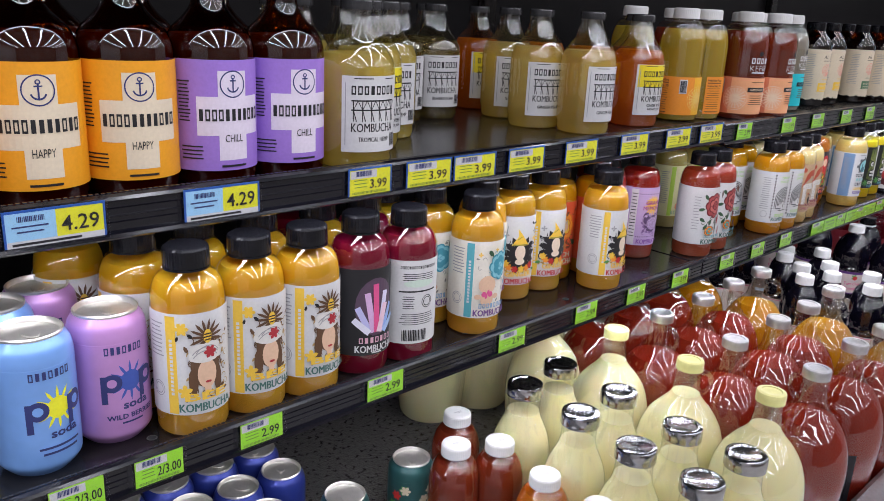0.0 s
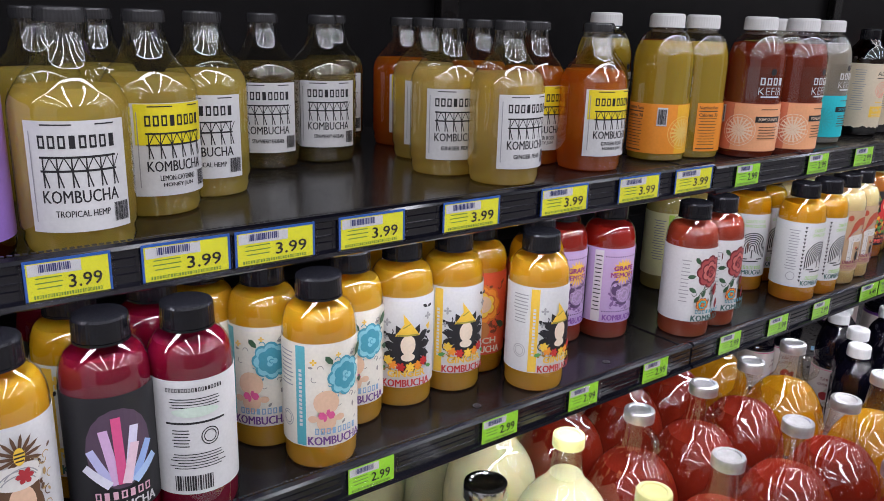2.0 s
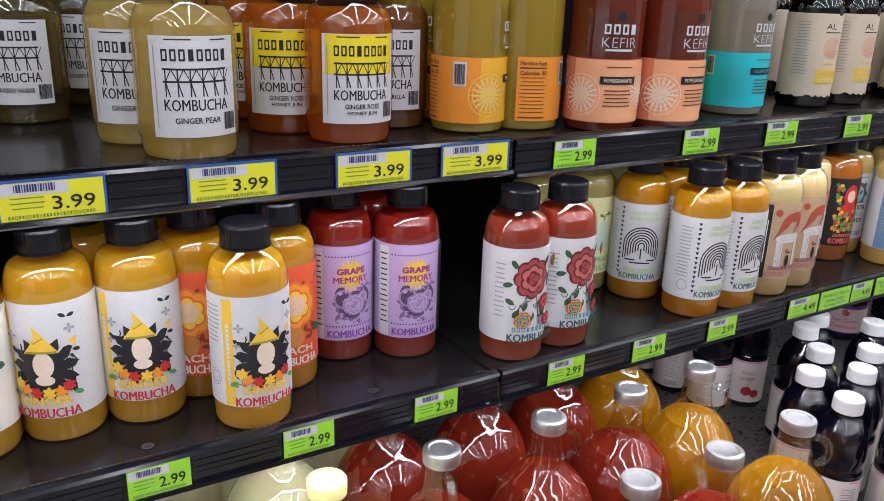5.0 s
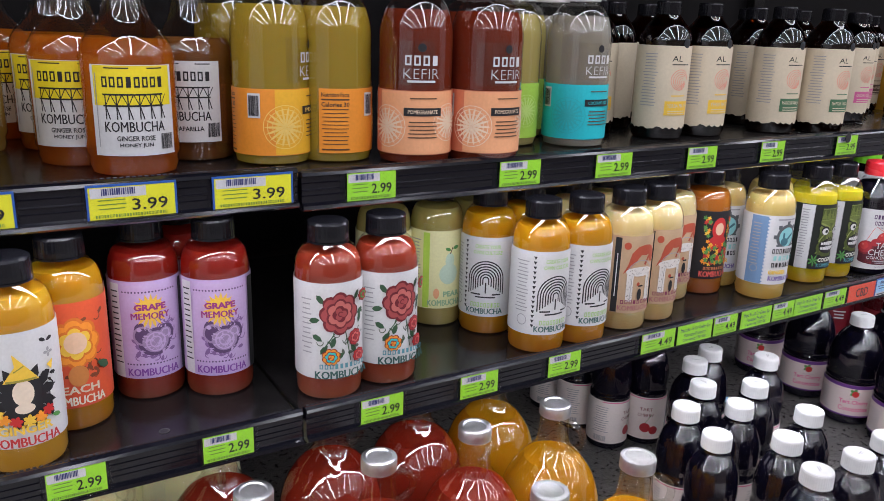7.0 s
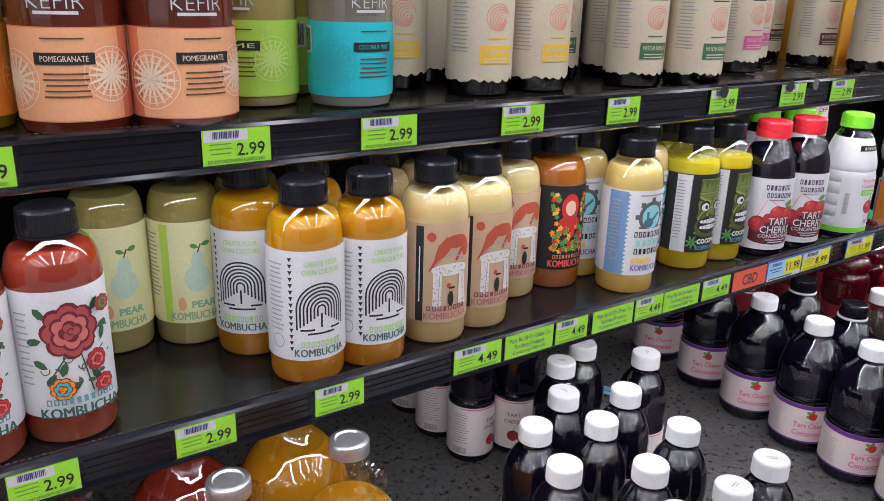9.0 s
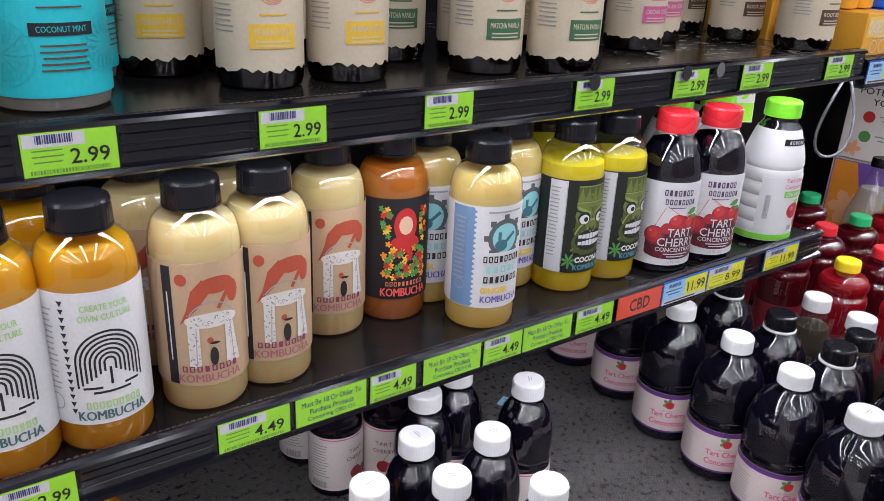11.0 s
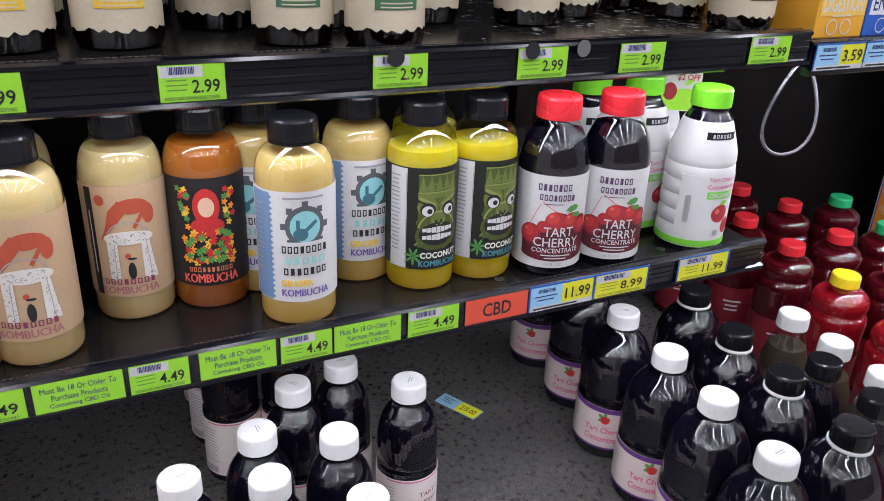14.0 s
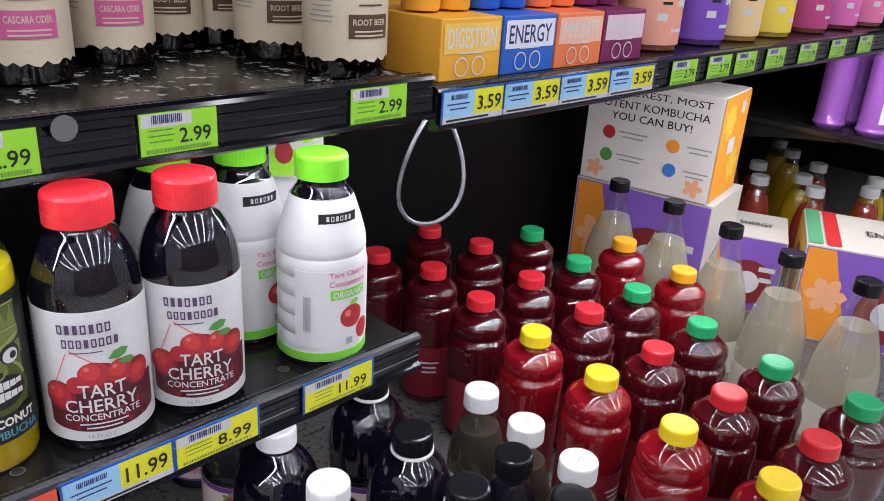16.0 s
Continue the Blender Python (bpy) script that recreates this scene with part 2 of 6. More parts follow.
def line(u0, v0, u1, v1, w):
    d = Vector((u1 - u0, v1 - v0))
    n = Vector((-d.y, d.x)).normalized() * w / 2
    return [[(u0 + n.x, v0 + n.y), (u0 - n.x, v0 - n.y), (u1 - n.x, v1 - n.y), (u1 + n.x, v1 + n.y)]]


def petals(u, v, r, n, turn=0.0, width=0.55):
    out = []
    for k in range(n):
        a = radians(turn) + 2 * math.pi * k / n
        c, s = math.cos(a), math.sin(a)
        shape = [(0, 0), (0.35, width * 0.5), (0.75, width * 0.5), (1, 0), (0.75, -width * 0.5), (0.35, -width * 0.5)]
        out.append([(u + r * (p * c - q * s), v + r * (p * s + q * c)) for p, q in shape])
    return out


def leaf(u, v, length, angle):
    return petals(u, v, length, 1, angle, 0.45)


def bars(u, v, w, rows, pitch, h, seed=1, ragged=0.35, left=False):
    """Lines of writing too small to read, as plain bars."""
    rnd = random.Random(seed)
    out = []
    for k in range(rows):
        q = w * (1 - ragged * rnd.random())
        out += rect(u - (w - q) / 2 if left else u, v - k * pitch, q, h)
    return out


def words_bars(u, v, w, h, n, seed=2):
    """A name kept as a row of plain shapes of its size."""
    rnd = random.Random(seed + n)
    out, step = [], w / n
    for k in range(n):
        c, q = u - w / 2 + step * (k + 0.5), step * 0.72
        if rnd.random() < 0.4:
            out += rect(c, v, q * 0.8, h)
        else:
            out += rect(c - q * 0.36, v, q * 0.26, h) + rect(c + q * 0.36, v, q * 0.26, h) + rect(c, v + h * 0.41, q * 0.5, h * 0.18) + rect(c, v - h * 0.41, q * 0.5, h * 0.18)
    return out


def etch(u, v, w, h, n, size, seed=4):
    """Fine pen strokes and dots, as in an engraved picture."""
    rnd = random.Random(seed)
    out = []
    for k in range(n):
        a, b = u + w * (rnd.random() - 0.5), v + h * (rnd.random() - 0.5)
        t = rnd.uniform(0, 360)
        if k % 3:
            out += leaf(a, b, size * rnd.uniform(0.5, 1.2), t)
        else:
            out += arc(a, b, size * 0.6, size * 0.14, t, t + 200, 6)
    return out


def barcode(u, v, w, h, n=16, seed=3):
    rnd = random.Random(seed)
    return [s for k in range(n) for s in rect(u - w / 2 + w * (k + 0.5) / n, v, w / n * rnd.choice((0.35, 0.6, 0.8)), h)]


def say(words, u, v, w, h=None, bold=0.0, turn=0.0):
    return ("text", words, u, v, w, h, bold, turn)


def print_mesh(items, step=0.0):
    """One ink's shapes and words, as a flat bmesh in (u, v); cut into strips for bending."""
    bm = bmesh.new()
    for i, it in enumerate(items):
        dz = 4e-6 * (i % 40)  # ink over ink
        if isinstance(it, tuple):
            _, words, u, v, w, h, bold, turn = it
            me = text_mesh(words, bold)
            co = np.array([q.co[:] for q in me.vertices])
            lo, hi = co.min(0), co.max(0)
            sx = w / (hi[0] - lo[0])
            sy = h / (hi[1] - lo[1]) if h else sx
            c, s = math.cos(radians(turn)), math.sin(radians(turn))
            heavy = sy * bold * 0.7 if "M" in words else 0.0
            for j, du in enumerate((-heavy, 0.0, heavy) if heavy else (0.0,)):
                ids = []
                for q in co:
                    a, b = (q[0] - (lo[0] + hi[0]) / 2) * sx + du, (q[1] - (lo[1] + hi[1]) / 2) * sy
                    ids.append(bm.verts.new((u + a * c - b * s, v + a * s + b * c, dz + 1.3e-6 * j)))
                for pl in me.polygons:
                    bm.faces.new([ids[k] for k in pl.vertices])
        else:
            bm.faces.new([bm.verts.new((a, b, dz)) for a, b in it])
    for fc in bm.faces:
        fc.normal_update()
        if fc.normal.z < 0:
            fc.normal_flip()
    if step:
        us = [q.co.x for q in bm.verts]
        lo, hi = min(us), max(us)
        k = math.ceil(lo / step)
        while k * step < hi:
            bmesh.ops.bisect_plane(bm, geom=bm.verts[:] + bm.edges[:] + bm.faces[:], plane_co=(k * step, 0, 0), plane_no=(1, 0, 0))
            k += 1
    return bm


def flat(shapes):
    """Outlines and words out of nested lists."""
    out = []
    for s in shapes:
        if isinstance(s, tuple) or (s and isinstance(s[0], tuple) and s[0][0] != "text"):
            out.append(s)
        else:
            out += flat(s)
    return out


def wrap_label(thing, rad, z0, height, span, material, art, name="label", lift=0.0004, ragged=0.0, seed=5, stretch=1.0):
    """A label round a bottle, centred on its front (-y), with its printing in layers on it."""
    n = max(int(span / 7), 4)
    bm = bmesh.new()
    rnd = random.Random(seed)
    rows = []
    for k in range(n + 1):
        a = radians(-90 - span / 2 + span * k / n)
        q = rad + lift
        e = ragged * rnd.random()
        rows.append([bm.verts.new((q * math.cos(a), q * math.sin(a), z0 + e)), bm.verts.new((q * math.cos(a), q * math.sin(a), z0 + height)), bm.verts.new(((q - 0.0003) * math.cos(a), (q - 0.0003) * math.sin(a), z0 + e)), bm.verts.new(((q - 0.0003) * math.cos(a), (q - 0.0003) * math.sin(a), z0 + height))])
    for a, b in zip(rows, rows[1:]):
        bm.faces.new((a[0], b[0], b[1], a[1]))
        bm.faces.new((a[1], b[1], b[3], a[3]))
        bm.faces.new((a[2], b[2], b[0], a[0]))
    lab = part(name, bm, material, thing, smooth=True)
    for i, (mat, shapes) in enumerate(art):
        bm = print_mesh(flat(shapes), 0.0045)
        q = rad + lift + 0.00018 * (i + 1)
        for vt in bm.verts:
            a = -math.pi / 2 + vt.co.x / rad
            e = q + vt.co.z
            vt.co = (e * math.cos(a), e * math.sin(a), z0 + vt.co.y * stretch)
        part("print", bm, mat, lab)["kind"] = "stuff"
    return lab


def flat_print(parent, mat, shapes, m, name="print"):
    """Printing on a flat face: m carries (u, v) to the face."""
    bm = print_mesh(flat(shapes))
    bmesh.ops.transform(bm, matrix=m, verts=bm.verts[:])
    ob = part(name, bm, mat, parent)
    ob["kind"] = "stuff"
    return ob


def cap_part(thing, rad, z0, h, mat, ribbed=True, label="", name="cap"):
    b = rad * 0.14
    prof = [(rad * 0.9, z0), (rad, z0), (rad, z0 + h * 0.25), (rad * 0.985, z0 + h - b), (rad * 0.985 - b * 0.3, z0 + h - b * 0.3), (rad - b * 1.1, z0 + h), (rad * 0.55, z0 + h - 0.0004), (0, z0 + h - 0.0004)]
    if mat in (CHROME, METAL, LID_YELLOW):
        ribbed = False
        prof[3:] = [(rad, z0 + h - b), (rad - b * 0.3, z0 + h - b * 0.3), (rad - b, z0 + h), (rad * 0.72, z0 + h), (rad * 0.66, z0 + h - 0.0016), (rad * 0.3, z0 + h - 0.0026), (0, z0 + h - 0.003)]
        prof.insert(2, (rad * 0.985, z0 + h * 0.14))
    if mat is CAP_WHITE:
        flat_print(thing, GREY, [rect(0, 0, rad * 0.6, rad * 0.07), rect(rad * 0.06, -rad * 0.14, rad * 0.4, rad * 0.06)], pose(0, 0, z0 + h + 0.0002, 0, 0, 35), "date_stamp")
    return part(name, lathe(prof, 84, (1, 3, rad * 0.006) if ribbed else None), mat, thing, label, smooth=not ribbed)


def bottle(name, label, outer, fill, shell, drink, category="bottle", group=""):
    """A bottle as an Empty with its wall and its drink; outer: profile, fill: height of the drink."""
    thing = tagged(new(name), label, category, group)
    part("wall", lathe(outer, 44), shell, thing, smooth=True)
    inner = [(max(r - 0.0012, 0), z + (0.0015 if i < 2 else 0)) for i, (r, z) in enumerate(outer) if z <= fill]
    inner += [(max(radius_at(outer, fill) - 0.0012, 0.001), fill), (0, fill)]
    if inner[0][0] > 0:
        inner.insert(0, (0, inner[0][1]))
    part("drink", lathe(inner, 44), drink, thing, smooth=True)
    return thing


def place(thing, spots, z, turns=(0,)):
    """Stands the thing and its copies on the spots (x, y)."""
    twist = {SHELF_A: -22, SHELF_B: -12, DECK: -42}.get(z, 0)
    for k, (x, y) in enumerate(spots):
        m = pose(x, y, BOARD[SHELF_A2 if z == SHELF_A and x > SEAMS[2] else z], 0, 0, turns[k % len(turns)] + twist)
        if k == 0:
            thing.matrix_basis = m
        else:
            copy_thing(thing, m)


# ---- the large structure ----
SHELF_A, SHELF_A2, SHELF_A3, SHELF_B, DECK = 1.199, 1.195, 1.184, 0.971, 0.61
FRONT, BACK = 0.634, 1.17
BOARD = {SHELF_A: 1.190, SHELF_A2: 1.191, SHELF_A3: SHELF_A3, SHELF_B: 0.9645, DECK: DECK}  # tops behind the channels' lips
SEAMS = (-1.2105, 0.0085, 1.2275, 2.4465, 3.6655, 4.8845)


def setting(name, bm, mat, label, category):
    return tagged(part(name, bm, mat), label, category, kind="structure")


# room shell out of view, added to enclose the aisle and bounce its light
setting("floor", box(bmesh.new(), -3, -4.6, -0.05, 7, 1.4, 0), VINYL, "pale worn vinyl store floor", "floor")
setting("ceiling", box(bmesh.new(), -3, -4.6, 3.0, 7, 1.4, 3.08), TILE, "plain grey ceiling over the aisle, added out of view", "ceiling")
setting("wall_north", box(bmesh.new(), -3, 1.25, 0, 7, 1.4, 3.0), PLASTER, "plain painted wall behind the case", "wall")
# plain slab standing in for unseen shelving, dark so the case reflects less
setting("far_aisle_stand_in", box(bmesh.new(), -3, -4.75, 0, 7, -4.6, 3.0), AISLE, "plain dark stand-in for unseen shelving across the aisle", "wall")
setting("wall_west", box(bmesh.new(), -3.15, -4.6, 0, -3, 1.25, 3.0), PLASTER, "unseen end wall added to close the room", "wall")
setting("wall_east", box(bmesh.new(), 7, -4.6, 0, 7.15, 1.25, 3.0), PLASTER, "unseen end wall added to close the room", "wall")

case = tagged(new("refrigerated_case"), "long black open refrigerated display case on the store floor", "display case")
bm = bmesh.new()
box(bm, SEAMS[0], BACK, 0.5, SEAMS[-1], BACK + 0.06, 2.0)
part("back_panel", bm, LINER, case)
for sx in SEAMS[1:-1]:
    part("upright", box(bmesh.new(), sx - 0.018, BACK - 0.02, DECK, sx + 0.018, BACK, 1.95, 0.002), DARK_METAL, case)
part("deck", box(bmesh.new(), SEAMS[0], 0.345, DECK - 0.03, SEAMS[-1], BACK, DECK), DECK_PAINT, case, "black textured metal deck")
part("front_panel", box(bmesh.new(), SEAMS[0], 0.29, 0.08, SEAMS[-1], 0.343, DECK + 0.012, 0.006), STEEL, case, "brushed steel front panel")
part("bumper", box(bmesh.new(), SEAMS[0], 0.28, DECK + 0.013, SEAMS[-1], 0.352, DECK + 0.05, 0.01), STEEL, case, "rounded steel front rail")
part("kick_plate", box(bmesh.new(), SEAMS[0], 0.4, 0.0, SEAMS[-1], 0.44, DECK - 0.032), LINER, case)
part("canopy", box(bmesh.new(), SEAMS[0], 0.42, 1.95, SEAMS[-1], BACK + 0.06, 2.12, 0.01), LINER, case, "black canopy with a light strip")
for sx in (SEAMS[0], SEAMS[-1]):
    part("end_panel", box(bmesh.new(), sx - 0.03, 0.3, 0.02, sx - 0.002, BACK + 0.06, 1.948), LINER, case)


def channel_profile(zt):
    """Side view of a shelf's price channel: top bead, recessed face, bottom bead."""
    return [(0.004, zt), (0.0, zt - 0.0015), (-0.0015, zt - 0.004), (0.0012, zt - 0.0055), (0.0012, zt - 0.010), (0.0002, zt - 0.0106), (0.0012, zt - 0.0112), (0.0012, zt - 0.016), (0.0001, zt - 0.0166), (0.0001, zt - 0.0172), (0.0012, zt - 0.0178), (0.0012, zt - 0.021), (0.0002, zt - 0.0216), (0.0012, zt - 0.0222), (0.0012, zt - 0.028), (-0.003, zt - 0.030), (-0.004, zt - 0.033), (-0.001, zt - 0.035), (0.008, zt - 0.035), (0.010, zt - 0.002)]


def shelf(x0, x1, z, name, label):
    """A shelf board with its folded front and its price channel."""
    th = tagged(new(name), label, "shelf", "shelves of the case")
    zb = BOARD[z]
    bm = box(bmesh.new(), x0 + 0.0015, FRONT + 0.012, zb - 0.012, x1 - 0.0015, BACK - 0.022, zb, 0.0015)
    part("board", bm, FLAKED if z == SHELF_A2 else SHELF_PAINT, th)
    bm = bmesh.new()
    prof = channel_profile(z + 0.002)
    ends = []
    for x in (x0 + 0.002, x1 - 0.002):
        ends.append([bm.verts.new((x, FRONT + 0.0 + dy, zz)) for dy, zz in prof])
    k = len(prof)
    for i in range(k):
        bm.faces.new((ends[0][i], ends[0][(i + 1) % k], ends[1][(i + 1) % k], ends[1][i]))
    bm.faces.new(ends[0][::-1])
    bm.faces.new(ends[1])
    bmesh.ops.recalc_face_normals(bm, faces=bm.faces[:])
    part("price_channel", bm, LIP_PLASTIC, th, "glossy black price channel")
    # notched bead whose lighter colour stands for the gleam along the edge
    bm = bmesh.new()
    k = x0 + 0.004
    while k < x1 - 0.012:
        box(bm, k, FRONT + 0.0050, z + 0.0021, k + 0.0030, FRONT + 0.0070, z + 0.0029)
        k += 0.0046
    if z == SHELF_B:
        holes = [x0 + 0.1 + 0.2 * j for j in range(6)]
        flat_print(th, ink(0.07, 0.07, 0.07), [arc(h, FRONT + 0.035, 0.0048, 0.0012, n=16) for h in holes], pose(0, 0, zb + 0.0004), "hole_rim")
        flat_print(th, BLACK, [disc(h, FRONT + 0.035, 0.0036, n=14) for h in holes], pose(0, 0, zb + 0.0003), "peg_hole")
    part("edge_bead", bm, EDGE, th, "notched edge along the shelf front, colour lifted for its gleam")["kind"] = "stuff"
    for bx in (x0 + 0.006, x1 - 0.010):
        bm = bmesh.new()
        pts = [(FRONT + 0.06, zb - 0.013), (BACK - 0.022, zb - 0.013), (BACK - 0.022, zb - 0.09), (FRONT + 0.2, zb - 0.03)]
        a = [bm.verts.new((bx, y, q)) for y, q in pts]
        b = [bm.verts.new((bx + 0.003, y, q)) for y, q in pts]
        bm.faces.new(a)
        bm.faces.new(b[::-1])
        for i in range(4):
            bm.faces.new((a[i], b[i], b[(i + 1) % 4], a[(i + 1) % 4]))
        bmesh.ops.recalc_face_normals(bm, faces=bm.faces[:])
        part("bracket", bm, DARK_METAL, th)
    return th


# worn shelf paint: white flakes towards one end of each board
SHELF_PAINT = surface("worn_shelf_paint", (0.011, 0.010, 0.010), 0.20, vary=0.6, scale=14, bump=0.10, bump_scale=260, spec=0.5)
FLAKED = surface("flaked_shelf_paint", (0.011, 0.010, 0.010), 0.20, vary=0.6, scale=14, bump=0.10, bump_scale=260, spec=0.5)
nt = FLAKED.node_tree
tc, ns, sp = nt.nodes.new("ShaderNodeTexCoord"), nt.nodes.new("ShaderNodeTexNoise"), nt.nodes.new("ShaderNodeSeparateXYZ")
ns.inputs["Scale"].default_value, ns.inputs["Detail"].default_value, ns.inputs["Roughness"].default_value = 75, 4, 0.65
grow, add, cut, mixc = nt.nodes.new("ShaderNodeMapRange"), nt.nodes.new("ShaderNodeMath"), nt.nodes.new("ShaderNodeMapRange"), nt.nodes.new("ShaderNodeMix")
grow.inputs[1].default_value, grow.inputs[2].default_value, grow.inputs[3].default_value, grow.inputs[4].default_value = 1.8, 2.4, -0.08, 0.08
cut.inputs[1].default_value, cut.inputs[2].default_value = 0.645, 0.665
mixc.data_type = "RGBA"
mixc.inputs[7].default_value = (0.42, 0.42, 0.40, 1)
bsdf = nt.nodes["Principled BSDF"]
old = bsdf.inputs["Base Color"].links[0].from_socket
nt.links.new(tc.outputs["Object"], ns.inputs["Vector"])
nt.links.new(tc.outputs["Object"], sp.inputs[0])
nt.links.new(sp.outputs["X"], grow.inputs[0])
nt.links.new(ns.outputs["Fac"], add.inputs[0])
nt.links.new(grow.outputs[0], add.inputs[1])
nt.links.new(add.outputs[0], cut.inputs[0])
nt.links.new(cut.outputs[0], mixc.inputs[0])
nt.links.new(old, mixc.inputs[6])
nt.links.new(mixc.outputs[2], bsdf.inputs["Base Color"])
for x0, x1, z in ((SEAMS[0], SEAMS[1], SHELF_A), (SEAMS[1], SEAMS[2], SHELF_A), (SEAMS[2], SEAMS[3], SHELF_A2), (SEAMS[3], SEAMS[4], SHELF_A3), (SEAMS[4], SEAMS[5], SHELF_A3)):
    shelf(x0, x1, z, "shelf", "black metal upper shelf holding bottles")
for x0, x1, z in ((SEAMS[0], SEAMS[1], SHELF_B), (SEAMS[1], SEAMS[2], SHELF_B), (SEAMS[2], SEAMS[3], SHELF_B), (SEAMS[4], SEAMS[5], SHELF_B)):
    shelf(x0, x1, z, "shelf", "black metal lower shelf holding bottles")


# ---- price tags ----
def price_tag(x0, x1, zt, kind, words, label):
    """A printed shelf tag in its clear holder, on the channel's face."""
    th = tagged(new("price_tag"), label, "price tag", "price tags on the shelf fronts")
    w, h = x1 - x0, 0.0255
    y = FRONT - 0.0012
    base = {"y": YELLOW, "g": LIME, "b": YELLOW, "s": LIME, "c": REDTAG}[kind]
    part("card", box(bmesh.new(), -w / 2, -0.0004, -h, w / 2, 0.0004, 0), base, th)
    face = pose(0, -0.0006, -h, 90, 0, 0)
    if kind in "yg":
        flat_print(th, WHITE, [rect(-w * 0.16, h * 0.82, w * 0.64, h * 0.30)], face)
        face2 = pose(0, -0.0008, -h, 90, 0, 0)
        flat_print(th, NAVY, [barcode(-w * 0.16, h * 0.85, w * 0.4, h * 0.2), ], face2)
        flat_print(th, ink(0.16, 0.30, 0.05), [bars(-w * 0.24, h * 0.6, w * 0.34, 3, h * 0.13, h * 0.03, len(words)), words_bars(-w * 0.02, h * 0.12, w * 0.84, h * 0.09, 26)], face2)
        flat_print(th, BLACK, [say(words, w * 0.20, h * 0.42, w * (0.42 if len(words) < 6 else 0.5), h * 0.36, 0.01)], face2)
    elif kind == "b":
        flat_print(th, SKY, [rect(-w * 0.25, h * 0.5, w * 0.5, h)], face)
        face2 = pose(0, -0.0008, -h, 90, 0, 0)
        flat_print(th, NAVY, [barcode(-w * 0.25, h * 0.82, w * 0.28, h * 0.16), bars(-w * 0.26, h * 0.6, w * 0.38, 2, h * 0.15, h * 0.045)], face2)
        flat_print(th, WHITE, [rect(0, h * 0.1, w, h * 0.2)], face2)
        face3 = pose(0, -0.0010, -h, 90, 0, 0)
        flat_print(th, BLACK, [say(words, w * 0.25, h * 0.55, w * 0.40, h * 0.46, 0.01), rect(-w * 0.1, h * 0.1, w * 0.7, h * 0.07)], face3)
    elif kind == "s":
        flat_print(th, NAVY, [say("Must Be 18 Or Older To", 0, h * 0.75, w * 0.84, h * 0.2, 0.005), say("Purchase Products", 0, h * 0.47, w * 0.62, h * 0.19, 0.005), say("Containing CBD Oil.", 0, h * 0.2, w * 0.68, h * 0.19, 0.005)], face)
    else:
        flat_print(th, BLACK, [say("CBD", 0, h * 0.5, w * 0.46, h * 0.55, 0.015)], face)
    hold = part("holder", box(bmesh.new(), -w / 2 - 0.004, -0.0022, -h - 0.001, w / 2 + 0.004, -0.0018, 0.001), FILM, th, "clear plastic tag holder")
    if kind in "yb":
        bm = bmesh.new()
        box(bm, -w / 2 - 0.0016, -0.0007, -h - 0.0018, w / 2 + 0.0016, 0.0002, -h)
        box(bm, -w / 2 - 0.0016, -0.0007, 0.0, w / 2 + 0.0016, 0.0002, 0.0018)
        box(bm, -w / 2 - 0.0016, -0.0007, -h, -w / 2, 0.0002, 0.0)
        box(bm, w / 2, -0.0007, -h, w / 2 + 0.0016, 0.0002, 0.0)
        part("border", bm, ink(0.02, 0.10, 0.42), th, "blue tag border")
    th.matrix_basis = pose((x0 + x1) / 2, y, zt)
    return th


TAG_WORDS = {"y": "yellow printed shelf price tag in a clear holder", "g": "lime green printed shelf price tag in a clear holder", "b": "blue and yellow printed shelf price tag on the channel", "s": "lime green age notice strip on the shelf front", "c": "red strip lettered CBD on the shelf front"}
TAGS_A = [(0.2, 0.268, "b", "4.29"), (0.334, 0.4, "b", "4.29"), (0.499, 0.549, "y", "3.99"), (0.572, 0.632, "y", "3.99"), (0.639, 0.701, "y", "3.99"), (0.726, 0.786, "y", "3.99"), (0.83, 0.892, "y", "3.99"),
          (0.948, 1.01, "y", "3.99"), (1.06, 1.123, "y", "3.99"), (1.154, 1.219, "y", "3.99"), (1.271, 1.319, "g", "2.99"), (1.435, 1.485, "g", "2.99"), (1.56, 1.611, "g", "2.99"), (1.699, 1.747, "g", "2.99"),
          (1.828, 1.872, "g", "2.99"), (1.981, 2.026, "g", "2.99"), (2.107, 2.155, "g", "2.99"), (2.21, 2.259, "g", "2.99"), (2.363, 2.415, "g", "2.99")]
TAGS_A3 = [(2.454, 2.525, "b", "3.59"), (2.526, 2.602, "b", "3.59"), (2.603, 2.68, "b", "3.59"), (2.681, 2.76, "b", "3.59"), (2.797, 2.85, "g", "2.79"), (2.877, 2.93, "g", "2.79"), (2.943, 2.996, "g", "2.79"),
           (3.026, 3.08, "g", "2.79"), (3.127, 3.183, "g", "2.79"), (3.235, 3.29, "g", "2.79"), (3.345, 3.40, "g", "2.79")]
